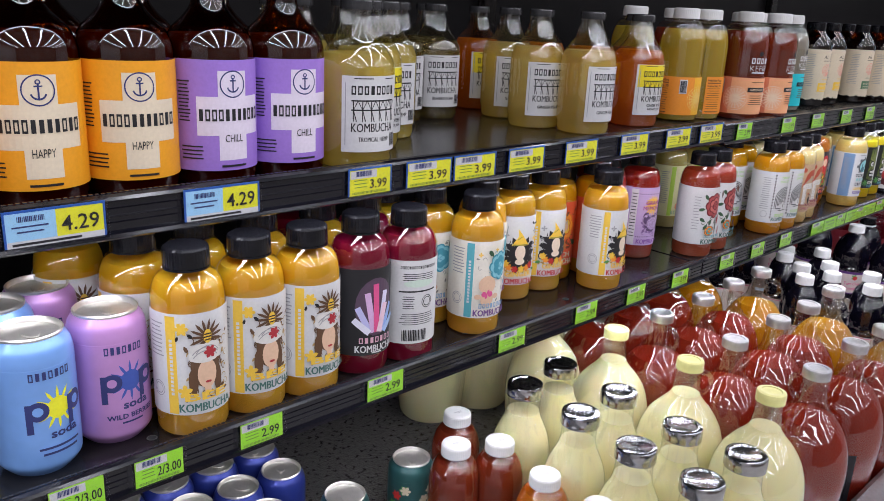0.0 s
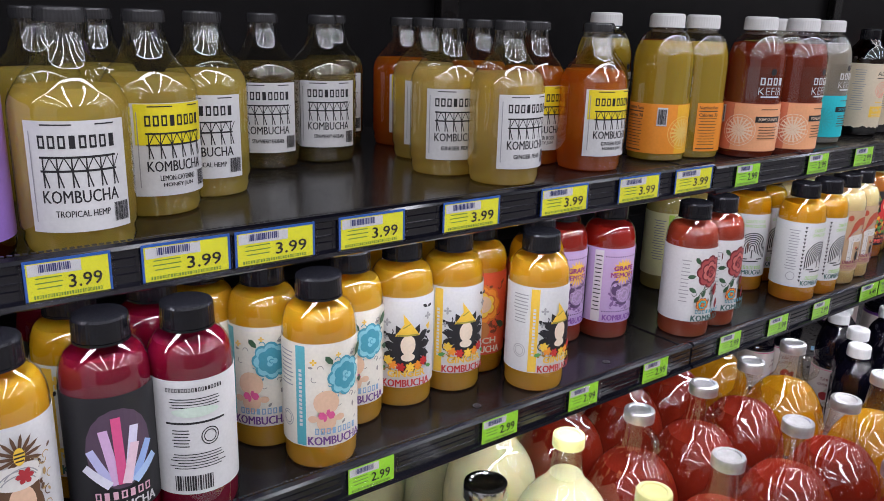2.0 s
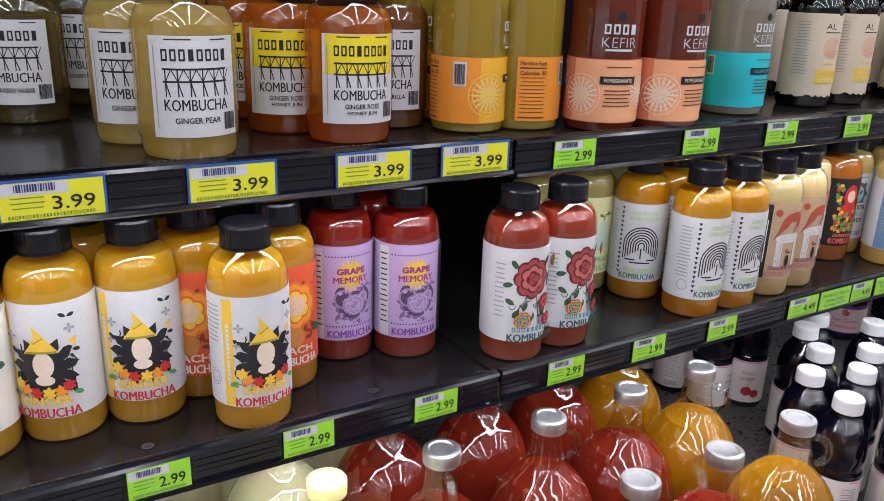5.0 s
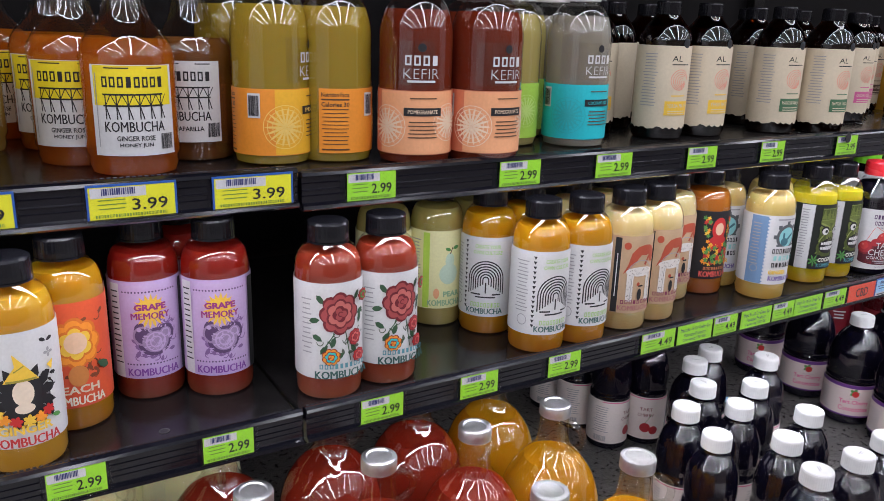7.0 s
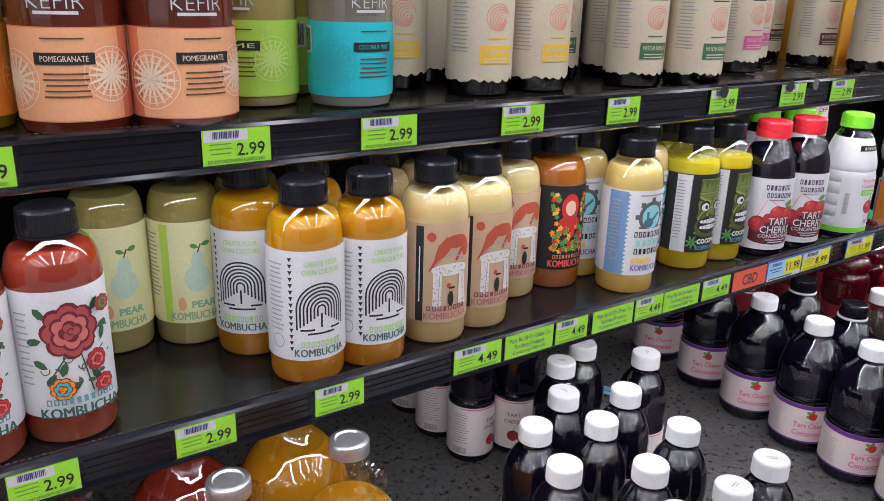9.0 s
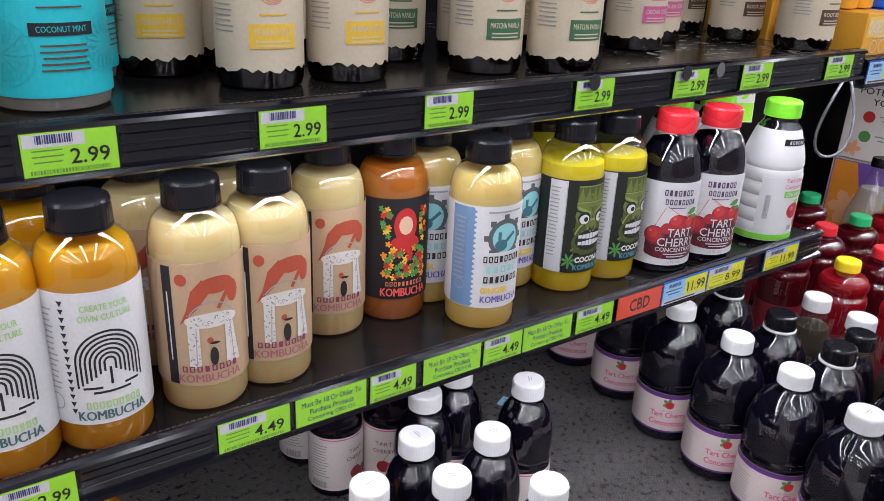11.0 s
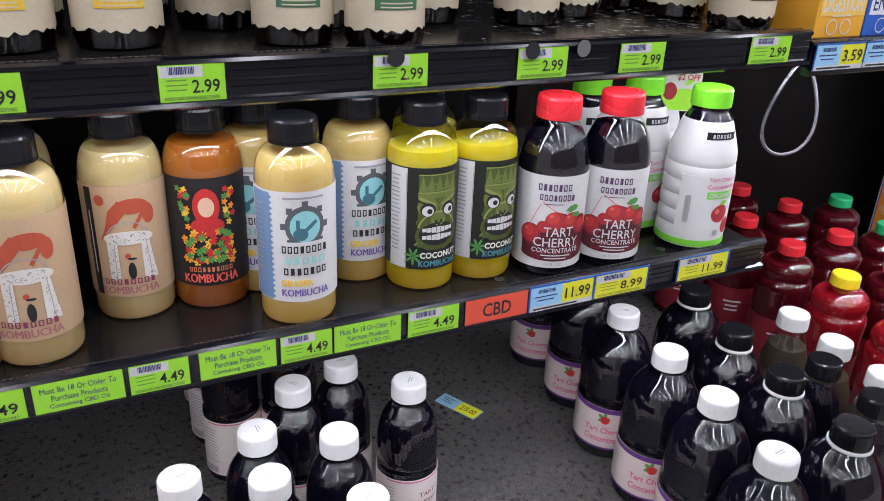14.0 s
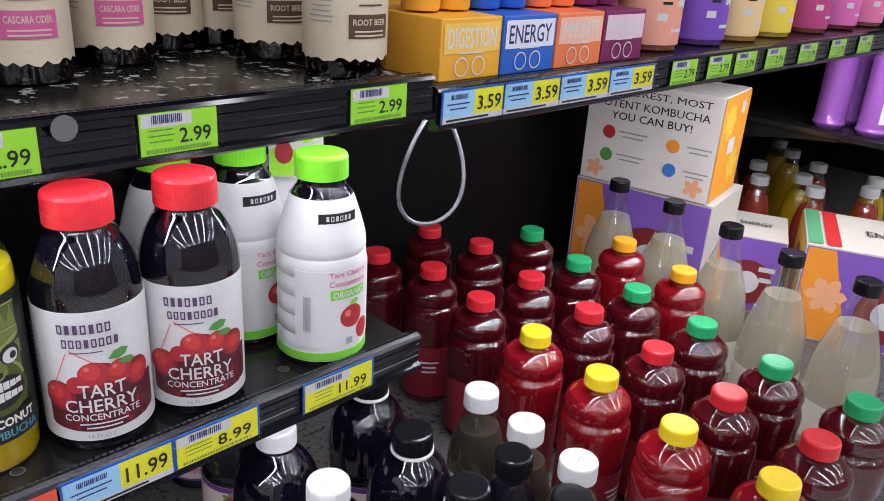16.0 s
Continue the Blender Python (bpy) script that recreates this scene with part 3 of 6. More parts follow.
TAGS_B = [(0.208, 0.251, "g", "2/3.00"), (0.277, 0.32, "g", "2/3.00"), (0.377, 0.422, "g", "2.99"), (0.527, 0.576, "g", "2.99"), (0.732, 0.78, "g", "2.99"), (0.886, 0.933, "g", "2.99"), (1.009, 1.054, "g", "2.99"),
          (1.133, 1.178, "g", "2.99"), (1.285, 1.331, "g", "2.99"), (1.399, 1.446, "g", "2.99"), (1.515, 1.561, "g", "2.99"), (1.657, 1.713, "g", "4.49"), (1.718, 1.78, "s", ""), (1.784, 1.828, "g", "4.49"), (1.836, 1.897, "s", ""),
          (1.901, 1.945, "g", "4.49"), (1.947, 2.008, "s", ""), (2.015, 2.065, "g", "4.49"), (2.072, 2.138, "c", ""), (2.141, 2.213, "b", "11.99"), (2.216, 2.28, "y", "8.99"), (2.322, 2.389, "y", "11.99")]
for rows, zs in ((TAGS_A, SHELF_A), (TAGS_A3, SHELF_A3), (TAGS_B, SHELF_B)):
    for x0, x1, kind, words in rows:
        price_tag(x0, x1, (SHELF_A2 if zs == SHELF_A and x0 > SEAMS[2] else zs) + 0.002 - 0.0045, kind, words, TAG_WORDS[kind])

# ---- kombucha in plastic bottles, lower shelf ----
KR = 0.033
K_PROFILE = [(0.0, 0.003), (0.027, 0.0), (0.0315, 0.002), (KR, 0.006)] + [(KR, z) for z in (0.04, 0.08, 0.124)] + [(0.0327, 0.130), (0.0316, 0.137), (0.0293, 0.1435), (0.0252, 0.1495), (0.0205, 0.1535), (0.0186, 0.1555), (0.0182, 0.158)]
AMBER = liquid("amber_drink", (0.90, 0.49, 0.025), 0.64, (0.84, 0.46, 0.07))
HONEY = liquid("honey_drink", (0.86, 0.42, 0.014), 0.64, (0.66, 0.26, 0.03))
PALE_DRINK = liquid("pale_drink", (0.92, 0.74, 0.36), 0.80, (0.74, 0.47, 0.20))
GLASSY = liquid("lemon_drink", (0.92, 0.70, 0.26), 0.78, (0.84, 0.50, 0.10))
MAGENTA = liquid("magenta_drink", (0.30, 0.008, 0.040), 0.6)
BERRY = liquid("berry_drink", (0.46, 0.03, 0.02), 0.62, (0.42, 0.10, 0.05))
CORAL = liquid("coral_drink", (0.46, 0.065, 0.032), 0.66, (0.55, 0.16, 0.08))
OLIVE = liquid("pear_drink", (0.56, 0.47, 0.15), 0.84, (0.50, 0.40, 0.15))
RUST = liquid("rust_drink", (0.62, 0.20, 0.025), 0.76, (0.45, 0.13, 0.03))
NEON = liquid("yellow_drink", (0.93, 0.77, 0.03), 0.74, (0.86, 0.52, 0.015))


def kombucha(label, drink, paper, art, level=0.146, z0=0.024, h=0.097, span=318):
    th = bottle("kombucha_bottle", label, K_PROFILE, level, PET, drink, "bottle", "kombucha bottles on the lower shelf")
    cap_part(th, 0.0205, 0.1568, 0.0182, CAP_BLACK, True, "black ribbed screw cap")
    part("neck_ring", lathe([(0.0185, 0.1542), (0.0207, 0.1544), (0.0207, 0.1562), (0.0185, 0.1565)], 32), CAP_BLACK, th)
    wrap_label(th, KR, z0, h, span, paper, art, stretch=1.09)
    return th


def side_text(u, mat, seed, strip=None):
    """The narrow side of a wrap label: a strip with upright writing and lines of small print."""
    out = []
    if strip:
        out.append((strip, [rect(u, 0.044, 0.009, 0.086)]))
    out.append((mat, [bars(u - 0.016, 0.08, 0.018, 9, 0.0035, 0.0011, seed), arc(u - 0.015, 0.022, 0.007, 0.0007), arc(u - 0.015, 0.022, 0.005, 0.0007)]))
    out.append((WHITE if strip else mat, [[q] for q in [[(u - 0.0014, 0.018 + 0.0036 * k), (u + 0.0014, 0.018 + 0.0036 * k), (u + 0.0014, 0.0205 + 0.0036 * k), (u - 0.0014, 0.0205 + 0.0036 * k)] for k in range(14)]]))
    return out


def kombucha_word(mat, v=0.008, w=0.044, under=None):
    out = []
    if under:
        out.append((under[1], [say(under[0], 0, v + 0.0095, w * 0.8, 0.007, 0.03)]))
    out.append((mat, [say("KOMBUCHA", 0, v, w, 0.0075, 0.04)]))
    return out


def rose(u, v, r, dark, mid, light, turn=0):
    def whorl(n, at, size, t):
        return [disc(u + at * r * math.cos(radians(t + 360 * k / n)), v + at * r * math.sin(radians(t + 360 * k / n)), size * r, n=12) for k in range(n)]

    return [(dark, whorl(8, 0.62, 0.38, turn)), (mid, whorl(8, 0.60, 0.30, turn + 4)), (dark, whorl(6, 0.38, 0.32, turn + 30)), (light, whorl(6, 0.37, 0.24, turn + 33)), (dark, whorl(4, 0.17, 0.22, turn + 10)), (mid, whorl(3, 0.15, 0.15, turn)), (dark, [arc(u, v, 0.13 * r, 0.05 * r, 30, 300, 8)])]


DKGREEN, CRIMSON, BLUSH = ink(0.04, 0.10, 0.05), ink(0.42, 0.03, 0.04), ink(0.72, 0.16, 0.14)
# bee label: portrait kept as plain shapes under a striped headdress
bee_art = side_text(-0.029, GREY, 1, GOLD) + [
    (BROWN, [etch(0.002, 0.045, 0.040, 0.06, 46, 0.006, 1)]), (ink(0.45, 0.30, 0.12), [etch(0.002, 0.040, 0.040, 0.05, 24, 0.005, 2)]),
    (BROWN, [disc(0, 0.044, 0.013, 0.02), petals(0.002, 0.068, 0.016, 15, 8, 0.14), disc(-0.011, 0.03, 0.004, 0.012), disc(0.011, 0.03, 0.004, 0.012)]),
    (SKIN, [disc(0.001, 0.036, 0.0085, 0.013), rect(0.001, 0.023, 0.006, 0.008)]),
    (ink(0.72, 0.70, 0.66), [disc(0, 0.053, 0.0155, 0.007), disc(-0.004, 0.058, 0.010, 0.005), disc(0.005, 0.059, 0.009, 0.005)]),
    (GREY, [arc(0, 0.046, 0.014, 0.0008, 35, 145), arc(0, 0.044, 0.013, 0.0008, 35, 145), arc(0.002, 0.049, 0.012, 0.0008, 30, 150)]),
    (CRIMSON, [petals(0.004, 0.055, 0.006, 6), disc(0.0015, 0.029, 0.0028, 0.0011)]),
    (GOLD, [petals(-0.019, 0.077, 0.006, 6), disc(0.002, 0.069, 0.0035, 0.006), petals(-0.018, 0.022, 0.0065, 5, 20), disc(0, 0.0195, 0.002)]),
    (BLACK, [rect(0.002, 0.071, 0.006, 0.0011), rect(0.002, 0.0685, 0.0065, 0.0011), rect(0.002, 0.066, 0.005, 0.0011), leaf(-0.015, 0.073, 0.006, -40), leaf(-0.022, 0.071, 0.005, -110)]),
] + kombucha_word(ink(0.06, 0.16, 0.14), 0.0075, 0.046, ("BEE", GOLD))
place(kombucha("amber kombucha bottle with ornate white portrait label", AMBER, WHITE, bee_art), [(0.352, 0.675), (0.416, 0.677), (0.478, 0.673), (0.335, 0.748), (0.400, 0.758), (0.466, 0.746), (0.300, 0.821), (0.545, 0.751)], SHELF_B, (8, 12, 16, -30, 10, 20))

crystal = [(ink(0.10, 0.06, 0.10), [disc(0, 0.05, 0.024, 0.03)])]
for k, (u, a, ln, mat) in enumerate([(-0.012, 118, 0.03, ink(0.55, 0.55, 0.85)), (0.012, 60, 0.03, ink(0.35, 0.50, 0.85)), (-0.006, 100, 0.042, ink(0.70, 0.45, 0.72)), (0.006, 80, 0.042, ink(0.75, 0.72, 0.90)), (0.0, 92, 0.05, ink(0.75, 0.10, 0.28)), (-0.014, 140, 0.022, ink(0.80, 0.80, 0.92)), (0.014, 38, 0.022, ink(0.45, 0.62, 0.90)), (0.004, 75, 0.03, ink(0.85, 0.62, 0.72))]):
    d = Vector((math.cos(radians(a)), math.sin(radians(a))))
    crystal.append((mat, [line(u * 0.6, 0.024, u * 0.6 + d.x * ln, 0.024 + d.y * ln, 0.0065)]))
crystal += [(ink(0.75, 0.45, 0.55), [words_bars(0, 0.0165, 0.040, 0.006, 7)]), (WHITE, [say("KOMBUCHA", 0, 0.0075, 0.046, 0.0075, 0.04), bars(0, 0.003, 0.012, 1, 0.001, 0.0012)])]
place(kombucha("dark magenta kombucha bottle with black crystal label", MAGENTA, BLACK, crystal), [(0.551, 0.681), (0.545, 0.806), (0.610, 0.751)], SHELF_B, (8, 40))
back_art = [(BLACK, [words_bars(0, 0.082, 0.044, 0.0030, 18), bars(0, 0.075, 0.040, 4, 0.0021, 0.0007, 4), bars(0, 0.0565, 0.046, 1, 0.003, 0.0016, 1, 0), bars(0.0, 0.032, 0.044, 6, 0.0022, 0.0007, 9), barcode(-0.004, 0.009, 0.03, 0.012), arc(0.01, 0.045, 0.007, 0.0008), arc(0.01, 0.045, 0.005, 0.0008), bars(-0.012, 0.051, 0.014, 6, 0.0025, 0.0008, 7)]), (PALE, [disc(0.0, 0.065, 0.018, 0.004)])]
place(kombucha("dark magenta kombucha bottle showing its white back label", MAGENTA, WHITE, back_art), [(0.613, 0.674)], SHELF_B, (-4,))

TEALROSE, LTEAL = ink(0.06, 0.32, 0.42), ink(0.25, 0.58, 0.66)
kew_art = side_text(-0.030, GREY, 3, ink(0.10, 0.42, 0.48)) + [(ink(0.30, 0.28, 0.26), [etch(0.003, 0.045, 0.046, 0.066, 30, 0.0045, 3)]), (TEALROSE, [etch(0.010, 0.060, 0.03, 0.03, 22, 0.005, 6)])] + rose(0.010, 0.060, 0.017, TEALROSE, LTEAL, TEALROSE) + [(DKGREEN, [leaf(0.020, 0.073, 0.014, 50), leaf(0.024, 0.052, 0.012, -20), leaf(-0.002, 0.072, 0.010, 130)]),
    (SKIN, [disc(-0.008, 0.040, 0.0105, 0.0105), disc(-0.008, 0.024, 0.008, 0.010), disc(-0.019, 0.026, 0.004, 0.003), disc(0.003, 0.026, 0.004, 0.003)]), (PINK, [petals(-0.008, 0.029, 0.007, 2, 0, 0.9), petals(-0.008, 0.029, 0.006, 2, 250, 0.4)]), (GOLD, [petals(-0.018, 0.075, 0.003, 4), petals(0.002, 0.080, 0.0025, 4)])] + kombucha_word(ink(0.16, 0.06, 0.24), 0.007, 0.046)
kew_art += [(ink(0.25, 0.42, 0.60), [words_bars(0, 0.0155, 0.036, 0.0055, 8)])]
place(kombucha("amber kombucha bottle with cream rose label and teal strip", AMBER, ink(0.80, 0.76, 0.66), kew_art), [(0.731, 0.680), (0.706, 0.741), (0.792, 0.731), (0.66, 0.776)], SHELF_B, (6, -20, 0, -35))

ging_art = side_text(-0.029, GREY, 4, GOLD) + [
    (BLACK, [etch(0.001, 0.042, 0.042, 0.030, 44, 0.008, 5)]), (ink(0.45, 0.24, 0.04), [etch(0.0, 0.024, 0.044, 0.014, 40, 0.005, 6)]),
    (BLACK, [disc(0.001, 0.044, 0.0135, 0.0125), petals(0.001, 0.040, 0.026, 13, 7, 0.28), disc(0.001, 0.027, 0.010, 0.007)]),
    (ink(0.80, 0.66, 0.52), [disc(0.001, 0.043, 0.0075, 0.010), disc(0.001, 0.031, 0.007, 0.004)]),
    (GOLD, [[[(-0.012, 0.052), (0.013, 0.052), (0.004, 0.064), (-0.004, 0.074), (-0.003, 0.064)]], [[(0.02, 0.06), (0.026, 0.063), (0.024, 0.055)]]]),
    (ink(0.35, 0.30, 0.05), [line(-0.010, 0.053, 0.011, 0.053, 0.0016), line(-0.004, 0.06, 0.003, 0.064, 0.001)]),
] + [(mat, [petals(u, v, 0.005, 6, u * 9000)]) for u, v, mat in ((-0.014, 0.024, ORANGE), (-0.006, 0.0215, RED), (0.003, 0.0215, GOLD), (0.011, 0.0225, ORANGE), (0.017, 0.026, RED), (-0.018, 0.029, GOLD))] + [
    (GREEN, [leaf(-0.02, 0.022, 0.008, 200), leaf(0.019, 0.021, 0.008, -20)]), (GREY, [petals(-0.019, 0.066, 0.004, 4), petals(0.021, 0.070, 0.004, 4), petals(-0.021, 0.052, 0.003, 4)]), (BLACK, [leaf(0.02, 0.079, 0.006, 20), leaf(0.02, 0.079, 0.006, 150)])] + kombucha_word(RED, 0.006, 0.046, ("GINGER", GOLD))
place(kombucha("amber kombucha bottle with white and yellow ginger label", AMBER, WHITE, ging_art), [(0.857, 0.736), (0.922, 0.734), (1.0, 0.682), (0.89, 0.806), (0.955, 0.806)], SHELF_B, (-12, 0, 14, 20, -10))
peach_art = [(ink(0.20, 0.05, 0.02), [etch(0.002, 0.05, 0.046, 0.05, 50, 0.007, 9)])] + rose(0.002, 0.055, 0.022, ink(0.70, 0.18, 0.02), ORANGE, GOLD) + [(SKIN, [disc(0.002, 0.056, 0.009, 0.009)]), (ink(0.55, 0.20, 0.05), [disc(0.002, 0.028, 0.008, 0.009)]), (DKGREEN, [leaf(-0.014, 0.036, 0.014, 200), leaf(0.018, 0.036, 0.014, -30)]), (CREAM, [bars(-0.034, 0.08, 0.014, 12, 0.0055, 0.0013, 3)])] + kombucha_word(ink(0.75, 0.70, 0.55), 0.007, 0.044, ("PEACH", CREAM))
place(kombucha("amber kombucha bottle with orange red peach flower label", HONEY, ink(0.72, 0.10, 0.035), peach_art), [(0.975, 0.756), (1.045, 0.734)], SHELF_B, (-18, 12))
dots = [disc(-0.024 + 0.003 * k, v, 0.0009, n=6) for k in range(17) for v in (0.0795, 0.0135)]
grape_art = [(ink(0.22, 0.12, 0.30), [etch(0.003, 0.036, 0.036, 0.036, 60, 0.006, 7)]), (ink(0.10, 0.05, 0.14), dots + [disc(0.002, 0.034, 0.015, 0.013), disc(0.012, 0.040, 0.009, 0.009), disc(-0.010, 0.043, 0.006, 0.009)]), (GOLD, [petals(0, 0.062, 0.016, 18, 5, 0.16), disc(0, 0.066, 0.012, 0.007)]), (ink(0.34, 0.24, 0.40), [disc(0.003, 0.034, 0.012, 0.010), arc(-0.008, 0.040, 0.009, 0.002), disc(0.012, 0.040, 0.006, 0.006)]), (LILAC, [etch(0.003, 0.036, 0.026, 0.024, 40, 0.004, 8), arc(0.003, 0.034, 0.009, 0.0012), arc(0.003, 0.034, 0.0055, 0.0012), arc(0.012, 0.041, 0.004, 0.001), disc(-0.011, 0.046, 0.002)]),
    (ink(0.30, 0.04, 0.20), [say("GRAPE", 0, 0.066, 0.028, 0.006, 0.05), say("MEMORY", 0, 0.058, 0.034, 0.006, 0.05)]), (WHITE, [rect(-0.0325, 0.044, 0.011, 0.086)]), (BLACK, [rect(0.034, 0.044, 0.009, 0.086), bars(-0.0325, 0.08, 0.009, 14, 0.005, 0.0012)]), (ink(0.20, 0.06, 0.32), [say("KOMBUCHA", 0, 0.0065, 0.046, 0.007, 0.04)])]
place(kombucha("dark red kombucha bottle with purple grape label", BERRY, LILAC, grape_art), [(1.118, 0.766), (1.180, 0.742), (1.163, 0.818)], SHELF_B, (8, 2, 0))
flor_art = [(ink(0.10, 0.12, 0.09), [etch(0.002, 0.045, 0.048, 0.06, 26, 0.006, 21)]), (GREY, [bars(-0.034, 0.074, 0.012, 12, 0.0045, 0.0011)]), (DKGREEN, [line(0.002, 0.055, 0.010, 0.015, 0.001), line(0.008, 0.036, 0.022, 0.045, 0.001), line(-0.004, 0.046, -0.016, 0.03, 0.001)] + [leaf(u, v, 0.011, a) for u, v, a in ((-0.016, 0.070, 130), (0.014, 0.071, 50), (-0.020, 0.056, 190), (0.018, 0.058, 10), (-0.013, 0.032, 230), (0.010, 0.030, -50), (0.020, 0.048, 70), (-0.006, 0.040, 250), (0.003, 0.024, 210), (0.016, 0.020, -20), (-0.018, 0.036, 150))])]
flor_art += rose(-0.001, 0.061, 0.020, ink(0.16, 0.015, 0.025), ink(0.38, 0.07, 0.07), ink(0.55, 0.15, 0.13)) + rose(0.014, 0.037, 0.008, ink(0.20, 0.02, 0.03), CRIMSON, BLUSH) + rose(-0.010, 0.022, 0.0085, ink(0.30, 0.04, 0.02), ORANGE, TEAL, 20) + rose(0.016, 0.020, 0.007, ink(0.20, 0.02, 0.03), RED, BLUSH) + rose(0.020, 0.076, 0.006, ink(0.15, 0.05, 0.03), CRIMSON, GREEN)
flor_art += [(ink(0.10, 0.30, 0.36), [words_bars(0, 0.0145, 0.040, 0.0045, 10)])] + kombucha_word(ink(0.03, 0.10, 0.09), 0.0065, 0.046)
place(kombucha("coral red kombucha bottle with white floral label", CORAL, WHITE, flor_art), [(1.274, 0.685), (1.339, 0.690)], SHELF_B, (10, 16))
pear_art = [(ink(0.52, 0.75, 0.10), [rect(-0.020, 0.044, 0.008, 0.086)]), (GREY, [bars(-0.036, 0.078, 0.018, 16, 0.0036, 0.0011)]), (ink(0.55, 0.70, 0.55), [disc(0.008, 0.040, 0.012, 0.012), disc(0.009, 0.055, 0.006, 0.009)]), (BROWN, [line(0.009, 0.063, 0.012, 0.070, 0.0012)]), (GREEN, [leaf(0.012, 0.069, 0.009, 10), leaf(0.010, 0.067, 0.008, 160)]), (PEACH, [disc(-0.007, 0.018, 0.0035, 0.006)]), (ink(0.30, 0.50, 0.30), [say("PEAR", 0.012, 0.017, 0.022, 0.0065, 0.04), say("KOMBUCHA", 0.004, 0.007, 0.042, 0.007, 0.04)])]
place(kombucha("cloudy olive kombucha bottle with pale pear label", OLIVE, ink(0.80, 0.78, 0.42), pear_art), [(1.403, 0.821), (1.468, 0.806), (1.535, 0.821)], SHELF_B, (4, -4))
lab_art = [(BLACK, [arc(0.003, 0.042, 0.0215 - 0.0029 * k, 0.0014, 0, 180, 24) for k in range(7)] + [rect(s * (0.0208 - 0.0029 * k) + 0.003, 0.034 + 0.0009 * k, 0.0014, 0.0165 - 0.0018 * k) for k in range(7) for s in (-1, 1)] + [rect(0.003, 0.0222, 0.024, 0.0016), rect(-0.009, 0.0255, 0.012, 0.0016), rect(0.016, 0.0255, 0.010, 0.0016), rect(0.003, 0.033, 0.0016, 0.012)] + [[[(-0.0245, 0.084 - 0.0052 * k), (-0.0205, 0.084 - 0.0052 * k), (-0.0225, 0.0805 - 0.0052 * k)]] for k in range(15)]),
    (GREY, [bars(-0.037, 0.078, 0.016, 15, 0.0038, 0.0011), arc(-0.035, 0.015, 0.006, 0.0008)]), (ink(0.40, 0.62, 0.22), [say("CREATE YOUR", 0.004, 0.079, 0.030, 0.0042, 0.02), say("OWN CULTURE", 0.004, 0.0725, 0.034, 0.0042, 0.02), words_bars(0.003, 0.0135, 0.036, 0.005, 9)]), (ink(0.06, 0.14, 0.13), [say("KOMBUCHA", 0.002, 0.0065, 0.044, 0.0065, 0.04)])]
place(kombucha("amber kombucha bottle with black maze label", HONEY, WHITE, lab_art), [(1.531, 0.680), (1.593, 0.679), (1.510, 0.754), (1.575, 0.766)], SHELF_B, (4, 8, -30, 0))
summ_art = [(BLACK, [rect(-0.027, 0.044, 0.0075, 0.086)]), (WHITE, [words_bars(-0.027, 0.044, 0.002, 0.05, 1)]), (ink(0.45, 0.08, 0.04), [disc(0.008, 0.073, 0.013, 0.006), disc(0.020, 0.066, 0.005, 0.008), [[(-0.010, 0.070), (-0.002, 0.078), (0.004, 0.070), (-0.006, 0.058), (-0.014, 0.050), (-0.019, 0.046), (-0.014, 0.056)]], disc(-0.016, 0.078, 0.0042), line(0.016, 0.068, 0.008, 0.056, 0.003), disc(0.001, 0.034, 0.0022)]),
    (ink(0.70, 0.67, 0.63), [disc(0.003, 0.0485, 0.019, 0.0055), rect(-0.010, 0.030, 0.008, 0.032), [[(0.012, 0.046), (0.018, 0.048), (0.023, 0.014), (0.012, 0.014)]]]), (GREY, [arc(0.003, 0.044, 0.018, 0.0009, 30, 150), line(-0.008, 0.044, -0.009, 0.016, 0.0006), line(0.016, 0.045, 0.018, 0.016, 0.0006)]),
    (ink(0.30, 0.28, 0.26), [etch(0.003, 0.0485, 0.034, 0.008, 30, 0.002, 13), etch(0.018, 0.03, 0.008, 0.03, 20, 0.002, 14), etch(-0.010, 0.03, 0.007, 0.03, 20, 0.002, 15)]),
    (BLACK, [disc(0.003, 0.022, 0.003, 0.007), disc(0.004, 0.032, 0.0035, 0.001)]), (ink(0.25, 0.04, 0.10), [words_bars(0, 0.0135, 0.040, 0.0045, 8)]), (ink(0.40, 0.14, 0.16), [say("KOMBUCHA", 0, 0.0065, 0.044, 0.006, 0.03)])]
place(kombucha("pale cloudy kombucha bottle with tan stone arch label", PALE_DRINK, ink(0.52, 0.36, 0.22), summ_art), [(1.669, 0.689), (1.727, 0.696), (1.804, 0.743), (1.655, 0.771), (1.722, 0.781)], SHELF_B, (2, 6, 2))
doll = [(RED, [disc(0, 0.066, 0.011, 0.015), disc(0, 0.050, 0.014, 0.008)]), (SKIN, [disc(0, 0.066, 0.0065, 0.008)])]
rnd = random.Random(8)
for mat in (GOLD, ORANGE, RED, GREEN):
    doll.append((mat, [petals(rnd.uniform(-0.020, 0.020), rnd.uniform(0.020, 0.046), 0.0035, 5, rnd.uniform(0, 90)) for _ in range(16)] + [petals(rnd.choice((-1, 1)) * rnd.uniform(0.014, 0.022), rnd.uniform(0.05, 0.083), 0.003, 5) for _ in range(8)]))
doll += [(ink(0.65, 0.22, 0.10), [words_bars(0, 0.0145, 0.036, 0.004, 10)]), (ink(0.80, 0.12, 0.10), [say("KOMBUCHA", 0, 0.007, 0.044, 0.0075, 0.04)])]
place(kombucha("rust brown kombucha bottle with black folk flower label", RUST, BLACK, doll), [(1.869, 0.740)], SHELF_B, (2,))
BLUE = ink(0.16, 0.28, 0.46)
